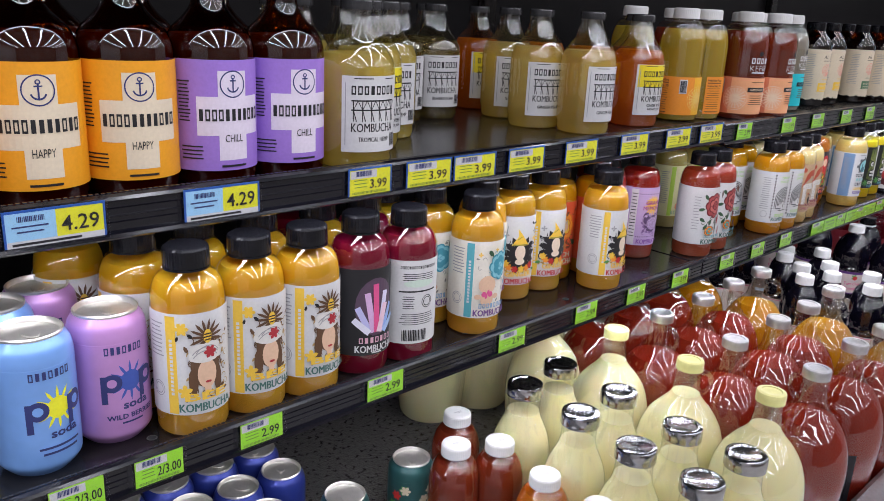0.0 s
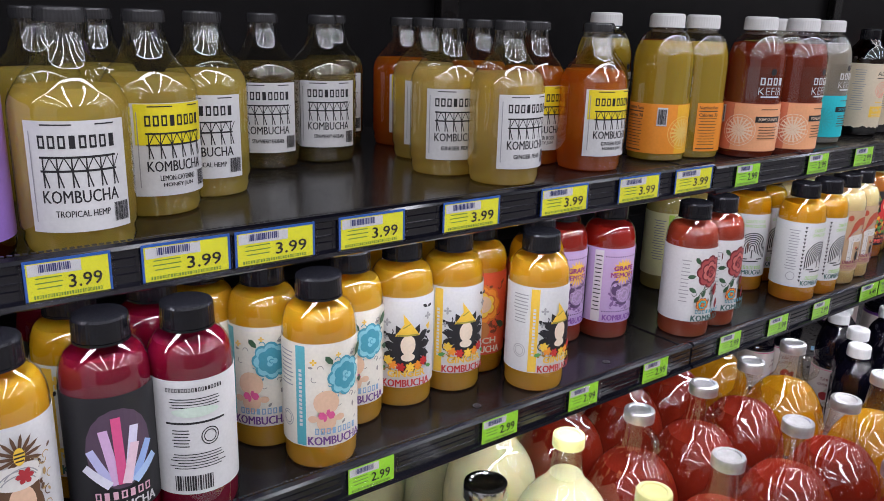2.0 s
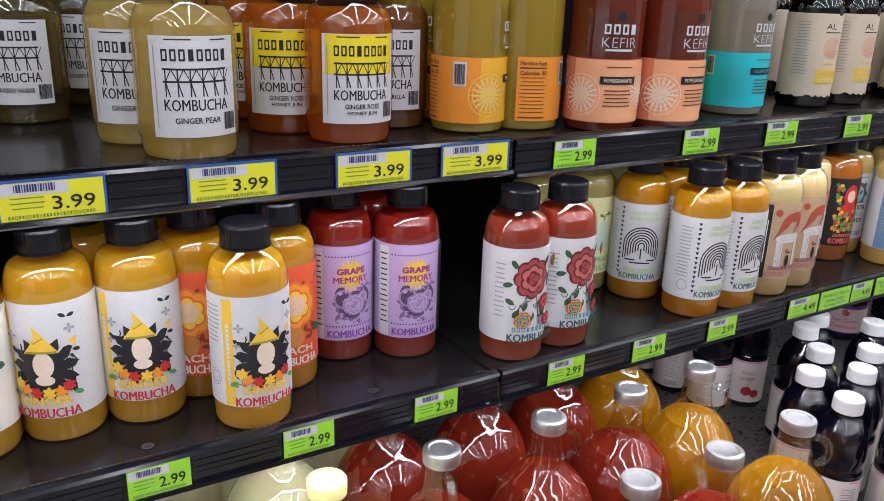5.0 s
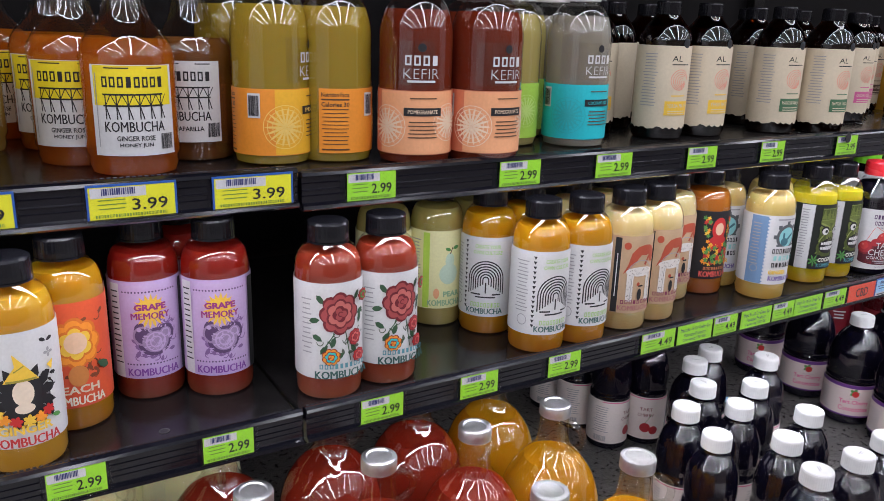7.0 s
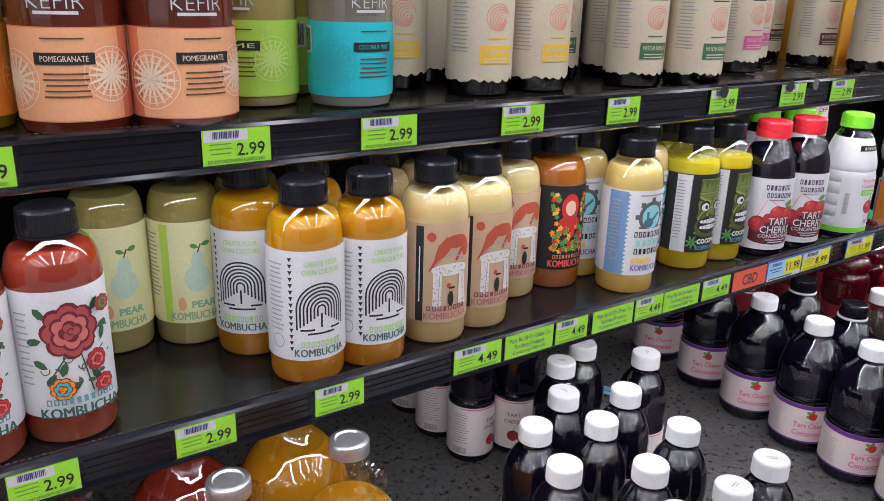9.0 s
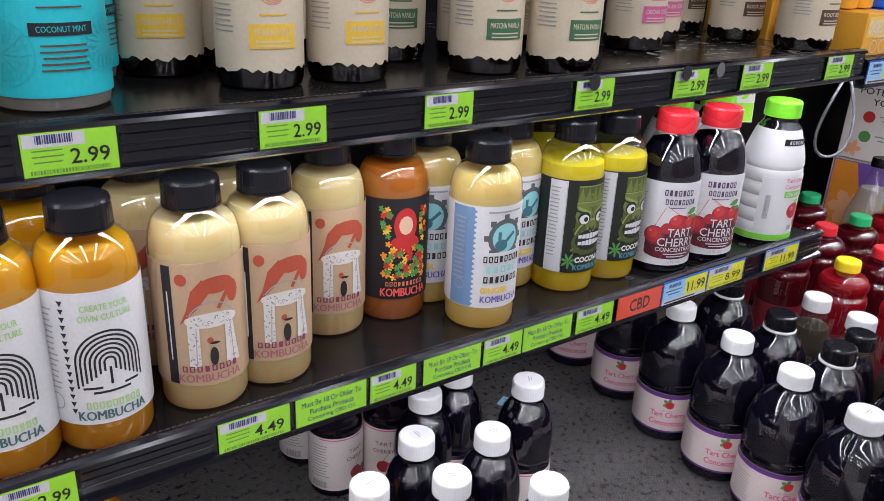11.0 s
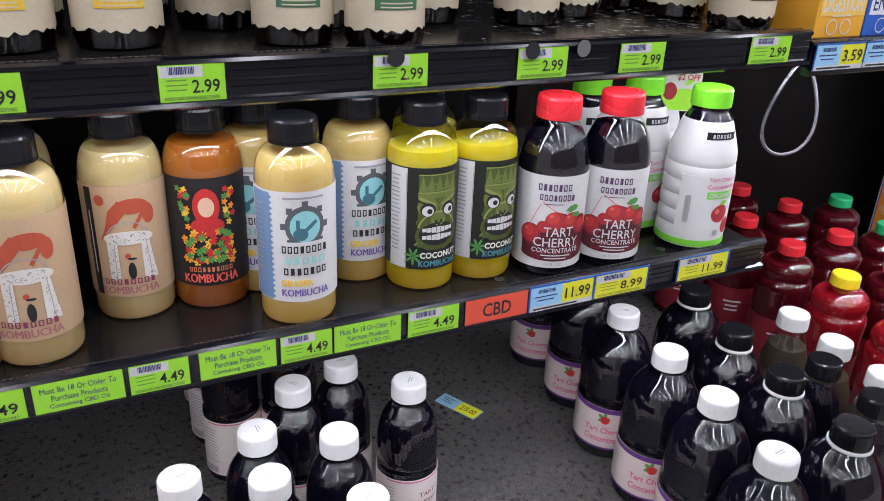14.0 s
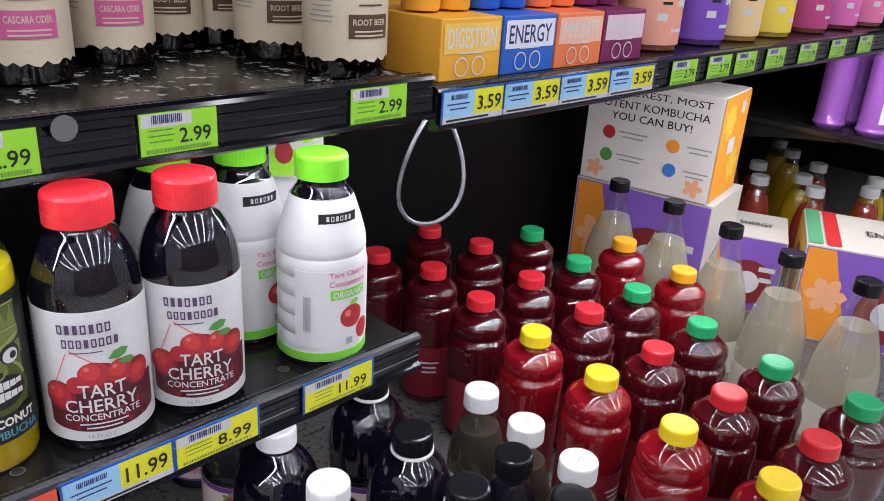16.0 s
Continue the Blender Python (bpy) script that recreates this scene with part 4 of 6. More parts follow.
gear = [(ink(0.10, 0.11, 0.12), [disc(0.004, 0.062, 0.0165, 0.0165)] + [rect(0.004 + 0.0175 * math.cos(radians(a)), 0.062 + 0.0175 * math.sin(radians(a)), 0.005, 0.005) for a in range(0, 360, 45)]), (ink(0.28, 0.62, 0.64), [disc(0.004, 0.062, 0.0125)]), (ink(0.05, 0.16, 0.20), [disc(0.000, 0.056, 0.006, 0.005), rect(-0.002, 0.064, 0.003, 0.007), line(0.003, 0.058, 0.013, 0.066, 0.003)]),
    (WHITE, [rect(0.004, 0.045, 0.040, 0.010)])]
glass_art = [(BLUE, [rect(-0.036, 0.044, 0.022, 0.087)] + [[[(-0.026, 0.0865 - 0.0045 * k), (-0.0225, 0.0843 - 0.0045 * k), (-0.026, 0.082 - 0.0045 * k)]] for k in range(19)])] + gear + [(GREY, [bars(0.003, 0.0845, 0.034, 1, 0.002, 0.0016), bars(-0.038, 0.078, 0.012, 14, 0.004, 0.0012), arc(-0.036, 0.02, 0.005, 0.0008)]), (BLACK, [words_bars(0.003, 0.044, 0.038, 0.0058, 8), words_bars(0.003, 0.026, 0.036, 0.0058, 7)]), (ink(0.30, 0.62, 0.60), [words_bars(0.003, 0.035, 0.034, 0.0058, 5)]), (GOLD, [say("GINGER", -0.004, 0.0165, 0.026, 0.0055, 0.04)]), (ink(0.16, 0.10, 0.36), [say("KOMBUCHA", 0.003, 0.0085, 0.038, 0.006, 0.04)])]
place(kombucha("pale amber kombucha bottle with gear wheel label", GLASSY, WHITE, glass_art), [(1.932, 0.683), (2.008, 0.741), (1.918, 0.754)], SHELF_B, (2, 10, -24))
TIKI, TIKI2 = ink(0.075, 0.10, 0.022), ink(0.15, 0.19, 0.045)
TIKI3 = ink(0.27, 0.32, 0.09)
coco_art = [(WHITE, [rect(-0.034, 0.044, 0.018, 0.088)]), (GREY, [bars(-0.037, 0.081, 0.011, 19, 0.0036, 0.0011), rect(-0.0255, 0.044, 0.0006, 0.08)]),
    (TIKI, [rect(0.004, 0.052, 0.037, 0.064), disc(0.004, 0.030, 0.021, 0.014)]),
    (TIKI2, [rect(0.004, 0.066, 0.038, 0.005), disc(-0.006, 0.056, 0.0095, 0.0085), disc(0.014, 0.056, 0.0095, 0.0085), disc(0.004, 0.045, 0.0075, 0.007), etch(0.004, 0.05, 0.036, 0.055, 60, 0.004, 12)] + [[[(-0.0145 + 0.0074 * k, 0.0695), (-0.0071 + 0.0074 * k, 0.0695), (-0.0108 + 0.0074 * k, 0.083)]] for k in range(5)]),
    (TIKI3, [line(-0.014, 0.064, 0.001, 0.058, 0.0022), line(0.022, 0.064, 0.007, 0.058, 0.0022), arc(0.004, 0.033, 0.0195, 0.0018, 15, 165), rect(0.004, 0.0685, 0.037, 0.0009), rect(0.004, 0.0835, 0.037, 0.0009), arc(0.004, 0.046, 0.0065, 0.001, 190, 350)]),
    (BLACK, [disc(0.004, 0.032, 0.0175, 0.0105), disc(-0.006, 0.0535, 0.0068, 0.0062), disc(0.014, 0.0535, 0.0068, 0.0062), line(-0.015, 0.0615, 0.0, 0.0555, 0.0014), line(0.023, 0.0615, 0.008, 0.0555, 0.0014), disc(0.0015, 0.0435, 0.0012), disc(0.0065, 0.0435, 0.0012)]),
    (WHITE, [disc(-0.006, 0.0525, 0.0052, 0.0046), disc(0.014, 0.0525, 0.0052, 0.0046)] + [rect(-0.0085 + 0.0042 * k, 0.0325 + dv, 0.0038, 0.0056 - 0.0008 * abs(k - 3)) for k in range(7) for dv in (-0.0033, 0.0033)]),
    (BLACK, [disc(-0.0045, 0.0525, 0.0023), disc(0.0155, 0.0525, 0.0023), rect(0.003, 0.009, 0.052, 0.0175)]), (GREEN, [petals(-0.018, 0.012, 0.0085, 7, 12, 0.25)]), (ink(0.75, 0.75, 0.66), [say("COCONUT", 0.006, 0.0130, 0.036, 0.0058, 0.04)]), (ink(0.10, 0.34, 0.38), [say("KOMBUCHA", 0.006, 0.0055, 0.038, 0.0052, 0.03)])]
place(kombucha("bright yellow kombucha bottle with carved mask coconut label", NEON, ink(0.012, 0.015, 0.012), coco_art, 0.134), [(2.057, 0.703), (2.120, 0.703), (2.09, 0.771)], SHELF_B, (8, 14))

# ---- tart cherry concentrate ----
S_PROFILE = [(0, 0.003), (0.029, 0), (0.033, 0.002), (0.0345, 0.007), (0.0345, 0.05), (0.0345, 0.100), (0.0345, 0.106)] + smooth_profile([(0.0345, 0.108), (0.0335, 0.118), (0.0295, 0.132), (0.0235, 0.144), (0.0195, 0.150), (0.0185, 0.155)], 3)[1:]
CHERRY = liquid("black_cherry_drink", (0.006, 0.005, 0.012), 0.92)
st = bottle("concentrate_bottle", "dark cherry concentrate bottle with red cap and white label", S_PROFILE, 0.142, PET, CHERRY, "bottle", "cherry concentrate bottles")
cap_part(st, 0.0215, 0.153, 0.021, CAP_RED, True, "bright red screw cap")
wrap_label(st, 0.0345, 0.010, 0.094, 300, WHITE, [
    (ink(0.09, 0.012, 0.022), [rect(0.008, 0.026, 0.074, 0.026), disc(0.008, 0.013, 0.037, 0.006), disc(0.020, 0.040, 0.018, 0.012)]), (MAROON, [disc(-0.020, 0.034, 0.011), disc(0.006, 0.047, 0.013, 0.011), disc(0.031, 0.044, 0.010), etch(0.010, 0.018, 0.05, 0.012, 26, 0.006, 31)]),
    (CRIMSON, [disc(-0.021, 0.035, 0.0092), disc(0.003, 0.050, 0.0098, 0.009), disc(0.019, 0.049, 0.0088), disc(0.032, 0.043, 0.0078), disc(-0.008, 0.043, 0.0062)]), (ink(0.58, 0.05, 0.05), [disc(-0.0225, 0.037, 0.0058), disc(0.001, 0.052, 0.006), disc(0.0175, 0.051, 0.0055), disc(0.031, 0.045, 0.0046)]), (BLUSH, [disc(-0.0245, 0.039, 0.0016), disc(-0.001, 0.0545, 0.0017), disc(0.0155, 0.0535, 0.0016), line(-0.021, 0.044, -0.012, 0.066, 0.0007), line(0.003, 0.059, -0.010, 0.068, 0.0007)]), (GREEN, [leaf(0.012, 0.060, 0.014, 18), leaf(0.018, 0.056, 0.011, -5)]),
    (ink(0.10, 0.05, 0.13), [words_bars(0.0, 0.083, 0.032, 0.0065, 7), words_bars(0.003, 0.073, 0.034, 0.006, 8), bars(0.0, 0.0665, 0.02, 1, 0.002, 0.0008)]), (GREY, [bars(-0.038, 0.08, 0.010, 20, 0.0036, 0.0007)]), (WHITE, [say("TART", 0.007, 0.0385, 0.028, 0.0095, 0.01), say("CHERRY", 0.006, 0.0275, 0.044, 0.0095, 0.01), say("CONCENTRATE", 0.006, 0.0190, 0.046, 0.0050, 0.01), bars(0.006, 0.0138, 0.03, 2, 0.003, 0.0011)]), (GREY, [say("16 FL.OZ", 0.004, 0.0045, 0.016, 0.0028)])])
place(st, [(2.190, 0.687), (2.260, 0.682)], SHELF_B, (-16, -20))
W_PROFILE = [(0, 0.003), (0.030, 0), (0.034, 0.002), (0.0355, 0.007), (0.0355, 0.012)]
for k in range(5):
    z = 0.014 + 0.0165 * k
    W_PROFILE += [(0.0355, z), (0.0358, z + 0.006), (0.0352, z + 0.0125), (0.0340, z + 0.0145)]
W_PROFILE += smooth_profile([(0.0352, 0.098), (0.034, 0.108), (0.0295, 0.124), (0.0240, 0.140), (0.0195, 0.1475), (0.0185, 0.154)], 3)
wb = bottle("concentrate_bottle", "white wrapped cherry concentrate bottle with lime cap", W_PROFILE, 0.150, PET, CHERRY, "bottle", "cherry concentrate bottles")
cap_part(wb, 0.0208, 0.153, 0.019, CAP_LIME, True, "lime green screw cap")
SLEEVE = surface("white_sleeve_film", (0.66, 0.66, 0.66), 0.35, vary=0.04, bump=0.2, bump_scale=90)
part("sleeve", lathe([(r + 0.0006, z) for r, z in W_PROFILE if 0.006 < z < 0.141], 44), SLEEVE, wb, "glossy white shrink sleeve", smooth=True)
wrap_label(wb, 0.0364, 0.008, 0.007, 358, ink(0.20, 0.62, 0.05), [], "green_band")
wrap_label(wb, 0.0366, 0.020, 0.066, 120, SLEEVE, [(CRIMSON, [disc(0.009, 0.025, 0.011, 0.010), disc(0.022, 0.010, 0.008, 0.009)]), (BLUSH, [disc(0.005, 0.028, 0.003)]), (ink(0.20, 0.62, 0.05), [rect(0.006, 0.046, 0.032, 0.008), leaf(0.006, 0.036, 0.010, 15)]), (PINK, [say("Tart Cherry", 0.006, 0.0625, 0.034, 0.0055, 0.01), say("Concentrate", 0.006, 0.0555, 0.034, 0.005, 0.01)]), (WHITE, [say("ORGANIC", 0.006, 0.046, 0.028, 0.0055, 0.02)]), (GREY, [barcode(-0.028, 0.03, 0.006, 0.03), rect(0.006, 0.004, 0.006, 0.006)])], "front_print")
wrap_label(wb, 0.0300, 0.118, 0.013, 62, BLACK, [(WHITE, [words_bars(0, 0.009, 0.022, 0.004, 6), words_bars(0, 0.004, 0.020, 0.0025, 7)])], "name_patch")
place(wb, [(2.372, 0.679), (2.342, 0.748), (2.407, 0.808), (2.285, 0.766)], SHELF_B, (2, 14, 8))

# ---- soda cans ----
def can(label, paint, art, r=0.033, h=0.122, group="soda cans"):
    th = tagged(new("soda_can"), label, "can", group)
    part("body", lathe(smooth_profile([(0.024, 0.0), (0.027, 0.003), (0.0325, 0.010), (r, 0.016)], 3) + [(r, 0.05), (r, h - 0.022)] + smooth_profile([(r, h - 0.020), (0.0315, h - 0.011), (0.0280, h - 0.005), (0.0268, h - 0.003)], 3), 48), paint, th, smooth=True)
    part("lid", lathe([(0.0268, h - 0.003), (0.0272, h - 0.001), (0.0262, h), (0.0252, h - 0.001), (0.0245, h - 0.005), (0.0215, h - 0.0045), (0, h - 0.0045)], 44), CAN_LID, th, "silver lid with a rim", smooth=True)
    bm = bmesh.new()
    bmesh.ops.create_cone(bm, cap_ends=True, segments=20, radius1=0.0075, radius2=0.0075, depth=0.0012, matrix=Matrix.Translation((0, -0.005, h - 0.0033)) @ Matrix.Diagonal((0.8, 1.35, 1, 1)))
    part("pull_tab", bm, CAN_LID, th)
    if art:
        wrap_label(th, r, 0.018, h - 0.042, 200, paint, art, "print_band", 0.0002)
    return th


POWDER = surface("blue_can_paint", (0.20, 0.40, 0.82), 0.3, 0.25, vary=0.05, coat=0.3)
ORCHID = surface("lilac_can_paint", (0.54, 0.28, 0.60), 0.3, 0.25, vary=0.05, coat=0.3)
def pop_art(dot, flavour=None):
    return [(dot, [disc(0.004, 0.044, 0.0095), petals(0.004, 0.044, 0.019, 12, 0, 0.12)]), (NAVY, [words_bars(0, 0.074, 0.034, 0.007, 7), disc(-0.012, 0.044, 0.0085), rect(-0.0185, 0.038, 0.005, 0.026), disc(0.021, 0.044, 0.0085), rect(0.0145, 0.038, 0.005, 0.026), say("soda", 0.008, 0.022, 0.024, 0.008, 0.03), *([say(flavour, 0.004, 0.011, 0.044, 0.0048, 0.03), bars(0.004, 0.005, 0.02, 1, 0.003, 0.0016)] if flavour else [bars(0.004, 0.010, 0.036, 2, 0.005, 0.002, 1, 0.2)])]), (POWDER if dot is YELLOW else ORCHID, [disc(-0.012, 0.044, 0.004), disc(0.021, 0.044, 0.004)])]


place(can("powder blue soda can with a yellow sun", POWDER, pop_art(YELLOW)), [(0.222, 0.692), (0.215, 0.766)], SHELF_B, (20, -20))
place(can("lilac soda can with a dark blue dot", ORCHID, pop_art(ink(0.05, 0.10, 0.42), "WILD BERRIES")), [(0.289, 0.704), (0.262, 0.796)], SHELF_B, (14, 0))


# ---- bottles on the upper shelf ----
AMB_DRINK = liquid("brown_drink", (0.16, 0.045, 0.012), 0.76)
H_PROFILE = [(0, 0.003), (0.033, 0), (0.037, 0.002), (0.0385, 0.007), (0.0385, 0.06), (0.0385, 0.108)] + smooth_profile([(0.0385, 0.110), (0.0375, 0.120), (0.032, 0.132), (0.022, 0.142), (0.0150, 0.152), (0.0135, 0.165), (0.0140, 0.176)], 3)
def anchor(u, v, r):
    return [arc(u, v, r, r * 0.09, n=28), rect(u, v - r * 0.05, r * 0.11, r * 1.0), arc(u, v + r * 0.52, r * 0.17, r * 0.08), rect(u, v + r * 0.25, r * 0.5, r * 0.1), arc(u, v - r * 0.12, r * 0.5, r * 0.11, 195, 345)]
def plus_bottle(label, paper, word):
    th = bottle("growler_bottle", label, H_PROFILE, 0.128, AMBER_GLASS, AMB_DRINK, "bottle", "amber bottles on the upper shelf")
    cap_part(th, 0.0165, 0.172, 0.014, CAP_BLACK)
    wrap_label(th, 0.0385, 0.014, 0.094, 330, paper, [(ink(0.80, 0.68, 0.50) if word == "HAPPY" else ink(0.78, 0.70, 0.82), [rect(0, 0.047, 0.026, 0.076), rect(0, 0.047, 0.062, 0.033)]), (NAVY, anchor(0, 0.074, 0.0115)), (BLACK, [words_bars(0, 0.048, 0.060, 0.010, 11), say(word, 0, 0.028, 0.016, 0.0065), bars(-0.036, 0.021, 0.02, 4, 0.0034, 0.0012, 4), bars(0.0, 0.004, 0.024, 1, 0.003, 0.0018), bars(-0.042, 0.076, 0.012, 12, 0.003, 0.0011)])])
    return th


place(plus_bottle("amber glass bottle with orange label and anchor", ink(0.90, 0.38, 0.015), "HAPPY"), [(0.243, 0.698), (0.319, 0.698), (0.155, 0.685), (0.20, 0.775), (0.28, 0.775)], SHELF_A, (16, 14))
place(plus_bottle("amber glass bottle with purple label and anchor", ink(0.36, 0.20, 0.66), "CHILL"), [(0.394, 0.698), (0.468, 0.698), (0.36, 0.775), (0.44, 0.775)], SHELF_A, (22, 20))

R_PROFILE = [(0, 0.003), (0.031, 0), (0.035, 0.002), (0.037, 0.008), (0.0362, 0.014), (0.0385, 0.018), (0.0385, 0.06), (0.0385, 0.094)] + smooth_profile([(0.0385, 0.096), (0.0365, 0.106), (0.029, 0.118), (0.0215, 0.127), (0.0170, 0.139), (0.0150, 0.150), (0.0150, 0.156)], 3)
# the last drink's colour is darkened for the shade at the shelf's back
TAN, STRAW, COPPER, SHADED = liquid("straw_drink", (0.88, 0.66, 0.22), 0.36, (0.90, 0.66, 0.16)), liquid("lemon_tea_drink", (0.86, 0.66, 0.16), 0.35, (0.86, 0.66, 0.16)), liquid("copper_drink", (0.80, 0.22, 0.02), 0.36, (0.74, 0.19, 0.03)), liquid("shaded_back_drink", (0.32, 0.24, 0.09), 0.26)
def jar_bottle(label, drink, paper, flavour, band=None):
    th = bottle("glass_bottle", label, R_PROFILE, 0.112, GLASS, drink, "bottle", "glass kombucha bottles on the upper shelf")
    cap_part(th, 0.0168, 0.153, 0.010, CAP_PALE, True, "dull grey screw cap")
    bridge = [line(-0.024, 0.041, 0.024, 0.041, 0.0014), line(-0.024, 0.050, 0.024, 0.050, 0.0014)]
    for k in range(6):
        u = -0.022 + 0.0088 * k
        bridge += [line(u, 0.030, u, 0.050, 0.0009), line(u, 0.041, u + 0.0044, 0.050, 0.0007), line(u + 0.0044, 0.050, u + 0.0088, 0.041, 0.0007) if k < 5 else line(u, 0.03, u, 0.041, 0.001), line(u, 0.041, u + 0.003, 0.030, 0.0009)]
    art = [(band, [rect(0, 0.057, 0.064, 0.032)])] if band else []
    art += [(BLACK, [words_bars(0, 0.060, 0.050, 0.0085, 8), *bridge, say("KOMBUCHA", 0, 0.024, 0.048, 0.0085, 0.015), *([say(flavour, 0, 0.0145, 0.030, 0.0042, 0.02), say("HONEY JUN", 0, 0.0085, 0.026, 0.0042, 0.02)] if band else [say(flavour, 0, 0.0125, 0.034, 0.0044, 0.02)]), bars(-0.012, 0.071, 0.02, 1, 0.002, 0.0009), bars(0.018, 0.071, 0.014, 1, 0.002, 0.0009), barcode(0.026, 0.011, 0.012, 0.013)]), (GREY, [rect(-0.0298, 0.037, 0.0008, 0.060)])]
    wrap_label(th, 0.0385, 0.019, 0.0735, 100 if not band else 104, paper, art)
    return th


place(jar_bottle("clear glass bottle of pale kombucha, white bridge label", STRAW, WHITE, "TROPICAL HEMP"), [(0.546, 0.686), (0.690, 0.815), (0.62, 0.90)], SHELF_A, (14, 0))
place(jar_bottle("clear glass kombucha bottle with yellow and white label", STRAW, WHITE, "LEMON CAYENNE", ink(0.85, 0.72, 0.02)), [(0.625, 0.768), (0.560, 0.86)], SHELF_A, (34,))
place(jar_bottle("clear glass bottle of ginger pear kombucha, white label", TAN, WHITE, "GINGER PEAR"), [(0.970, 0.716), (0.947, 0.788), (0.985, 0.88)], SHELF_A, (20, 4, 0))
place(jar_bottle("back-row strawberry rhubarb kombucha bottle, drink darkened for shade", SHADED, WHITE, "STRAWBERRY RHUBARB"), [(0.870, 0.922), (0.795, 0.917), (0.775, 1.02), (0.94, 1.02)], SHELF_A, (4, 2, 0))
place(jar_bottle("copper kombucha in clear glass, yellow topped label", COPPER, WHITE, "GINGER ROSE", ink(0.85, 0.68, 0.02)), [(1.112, 0.728), (1.078, 0.792), (1.070, 0.885), (1.02, 0.98)], SHELF_A, (16, 2, 0))
place(jar_bottle("brown kombucha in clear glass, white sarsaparilla label", liquid("sarsaparilla_drink", (0.26, 0.10, 0.03), 0.76), WHITE, "SARSAPARILLA"), [(1.180, 0.785)], SHELF_A, (-6,))

A_PROFILE = [(0, 0.003), (0.030, 0), (0.0345, 0.002), (0.036, 0.008), (0.036, 0.06), (0.036, 0.115)] + smooth_profile([(0.036, 0.117), (0.0350, 0.128), (0.031, 0.142), (0.0245, 0.152), (0.0190, 0.156), (0.0185, 0.161)], 3)
def mandala(u, v, r, mat):
    return (mat, [arc(u, v, r * k, r * 0.035, n=22) for k in (1, 0.82, 0.6, 0.36)] + [q for q in (petals(u, v, r * 0.95, 18, 0, 0.10),)] + [petals(u, v, r * 0.5, 10, 9, 0.16)])
def kefir(label, drink, paper, light, word, name_color=WHITE, panel=None):
    th = bottle("kefir_bottle", label, A_PROFILE, 0.143, PET, drink, "bottle", "water kefir bottles on the upper shelf")
    cap_part(th, 0.0205, 0.159, 0.016, CAP_WHITE, True, "white ribbed screw cap")
    wrap_label(th, 0.036, 0.010, 0.060, 330, paper, [(panel or paper, [rect(0.008, 0.030, 0.082, 0.0585)]), (BROWN, [say("Nutrition Facts", -0.088, 0.0545, 0.026, 0.0040, 0.02), bars(-0.088, 0.050, 0.026, 1, 0.003, 0.0014, 1, 0), say("Calories 30", -0.088, 0.0455, 0.026, 0.0042, 0.02), bars(-0.088, 0.041, 0.026, 10, 0.0036, 0.0007, 8, 0.2), bars(-0.088, 0.0035, 0.026, 1, 0.003, 0.0014, 1, 0)]), (WHITE, [rect(-0.052, 0.045, 0.012, 0.022)]), mandala(-0.024, 0.026, 0.020, light), mandala(0.040, 0.030, 0.018, light), (BLACK, [rect(0.012, 0.0405, 0.036, 0.0075), barcode(-0.052, 0.045, 0.010, 0.018)]), (light, [say(word, 0.012, 0.0405, 0.028, 0.0036, 0.01)]), (BROWN, [bars(0.012, 0.031, 0.028, 5, 0.0036, 0.0011, 4), bars(0.012, 0.053, 0.026, 1, 0.002, 0.001)])])
    wrap_label(th, 0.036, 0.075, 0.040, 70, PET, [(name_color, [words_bars(0.010, 0.0225, 0.034, 0.009, 4), say("KEFIR", 0.010, 0.0105, 0.034, 0.009, -0.02), bars(0.010, 0.0035, 0.028, 1, 0.002, 0.002)]), (BLACK, [disc(0.010, 0.034, 0.004)])], "name_print", 0.0003)
    return th


PEACHY, LIMEY = ink(0.84, 0.40, 0.20), ink(0.40, 0.66, 0.08)
OLD = liquid("olive_kefir_drink", (0.66, 0.48, 0.06), 0.55)
POM = liquid("pomegranate_drink", (0.28, 0.045, 0.02), 0.62)
SMOKE = liquid("clear_kefir_drink", (0.52, 0.48, 0.40), 0.52)
place(kefir("olive water kefir bottle with orange patterned label", OLD, ORANGE, ink(0.90, 0.62, 0.16), "PEACH", panel=ink(0.86, 0.46, 0.03)), [(1.238, 0.731), (1.299, 0.724), (1.228, 0.82)], SHELF_A, (60, 140, 20))
place(kefir("dark pomegranate kefir bottle with peach patterned label", POM, ink(0.66, 0.20, 0.10), ink(0.85, 0.66, 0.48), "POMEGRANATE", panel=PEACHY), [(1.368, 0.687), (1.438, 0.670), (1.322, 0.800), (1.47, 0.748)], SHELF_A, (-14, 8, 0))
place(kefir("pale coconut mint kefir bottle with turquoise label", SMOKE, ink(0.02, 0.55, 0.62), TEAL, "COCONUT MINT"), [(1.595, 0.716), (1.62, 0.80)], SHELF_A, (8, 60))
place(kefir("pale lime kefir bottle with bright green label", OLIVE, LIMEY, ink(0.55, 0.78, 0.20), "LIME"), [(1.522, 0.750), (1.574, 0.805)], SHELF_A, (-40, 100))

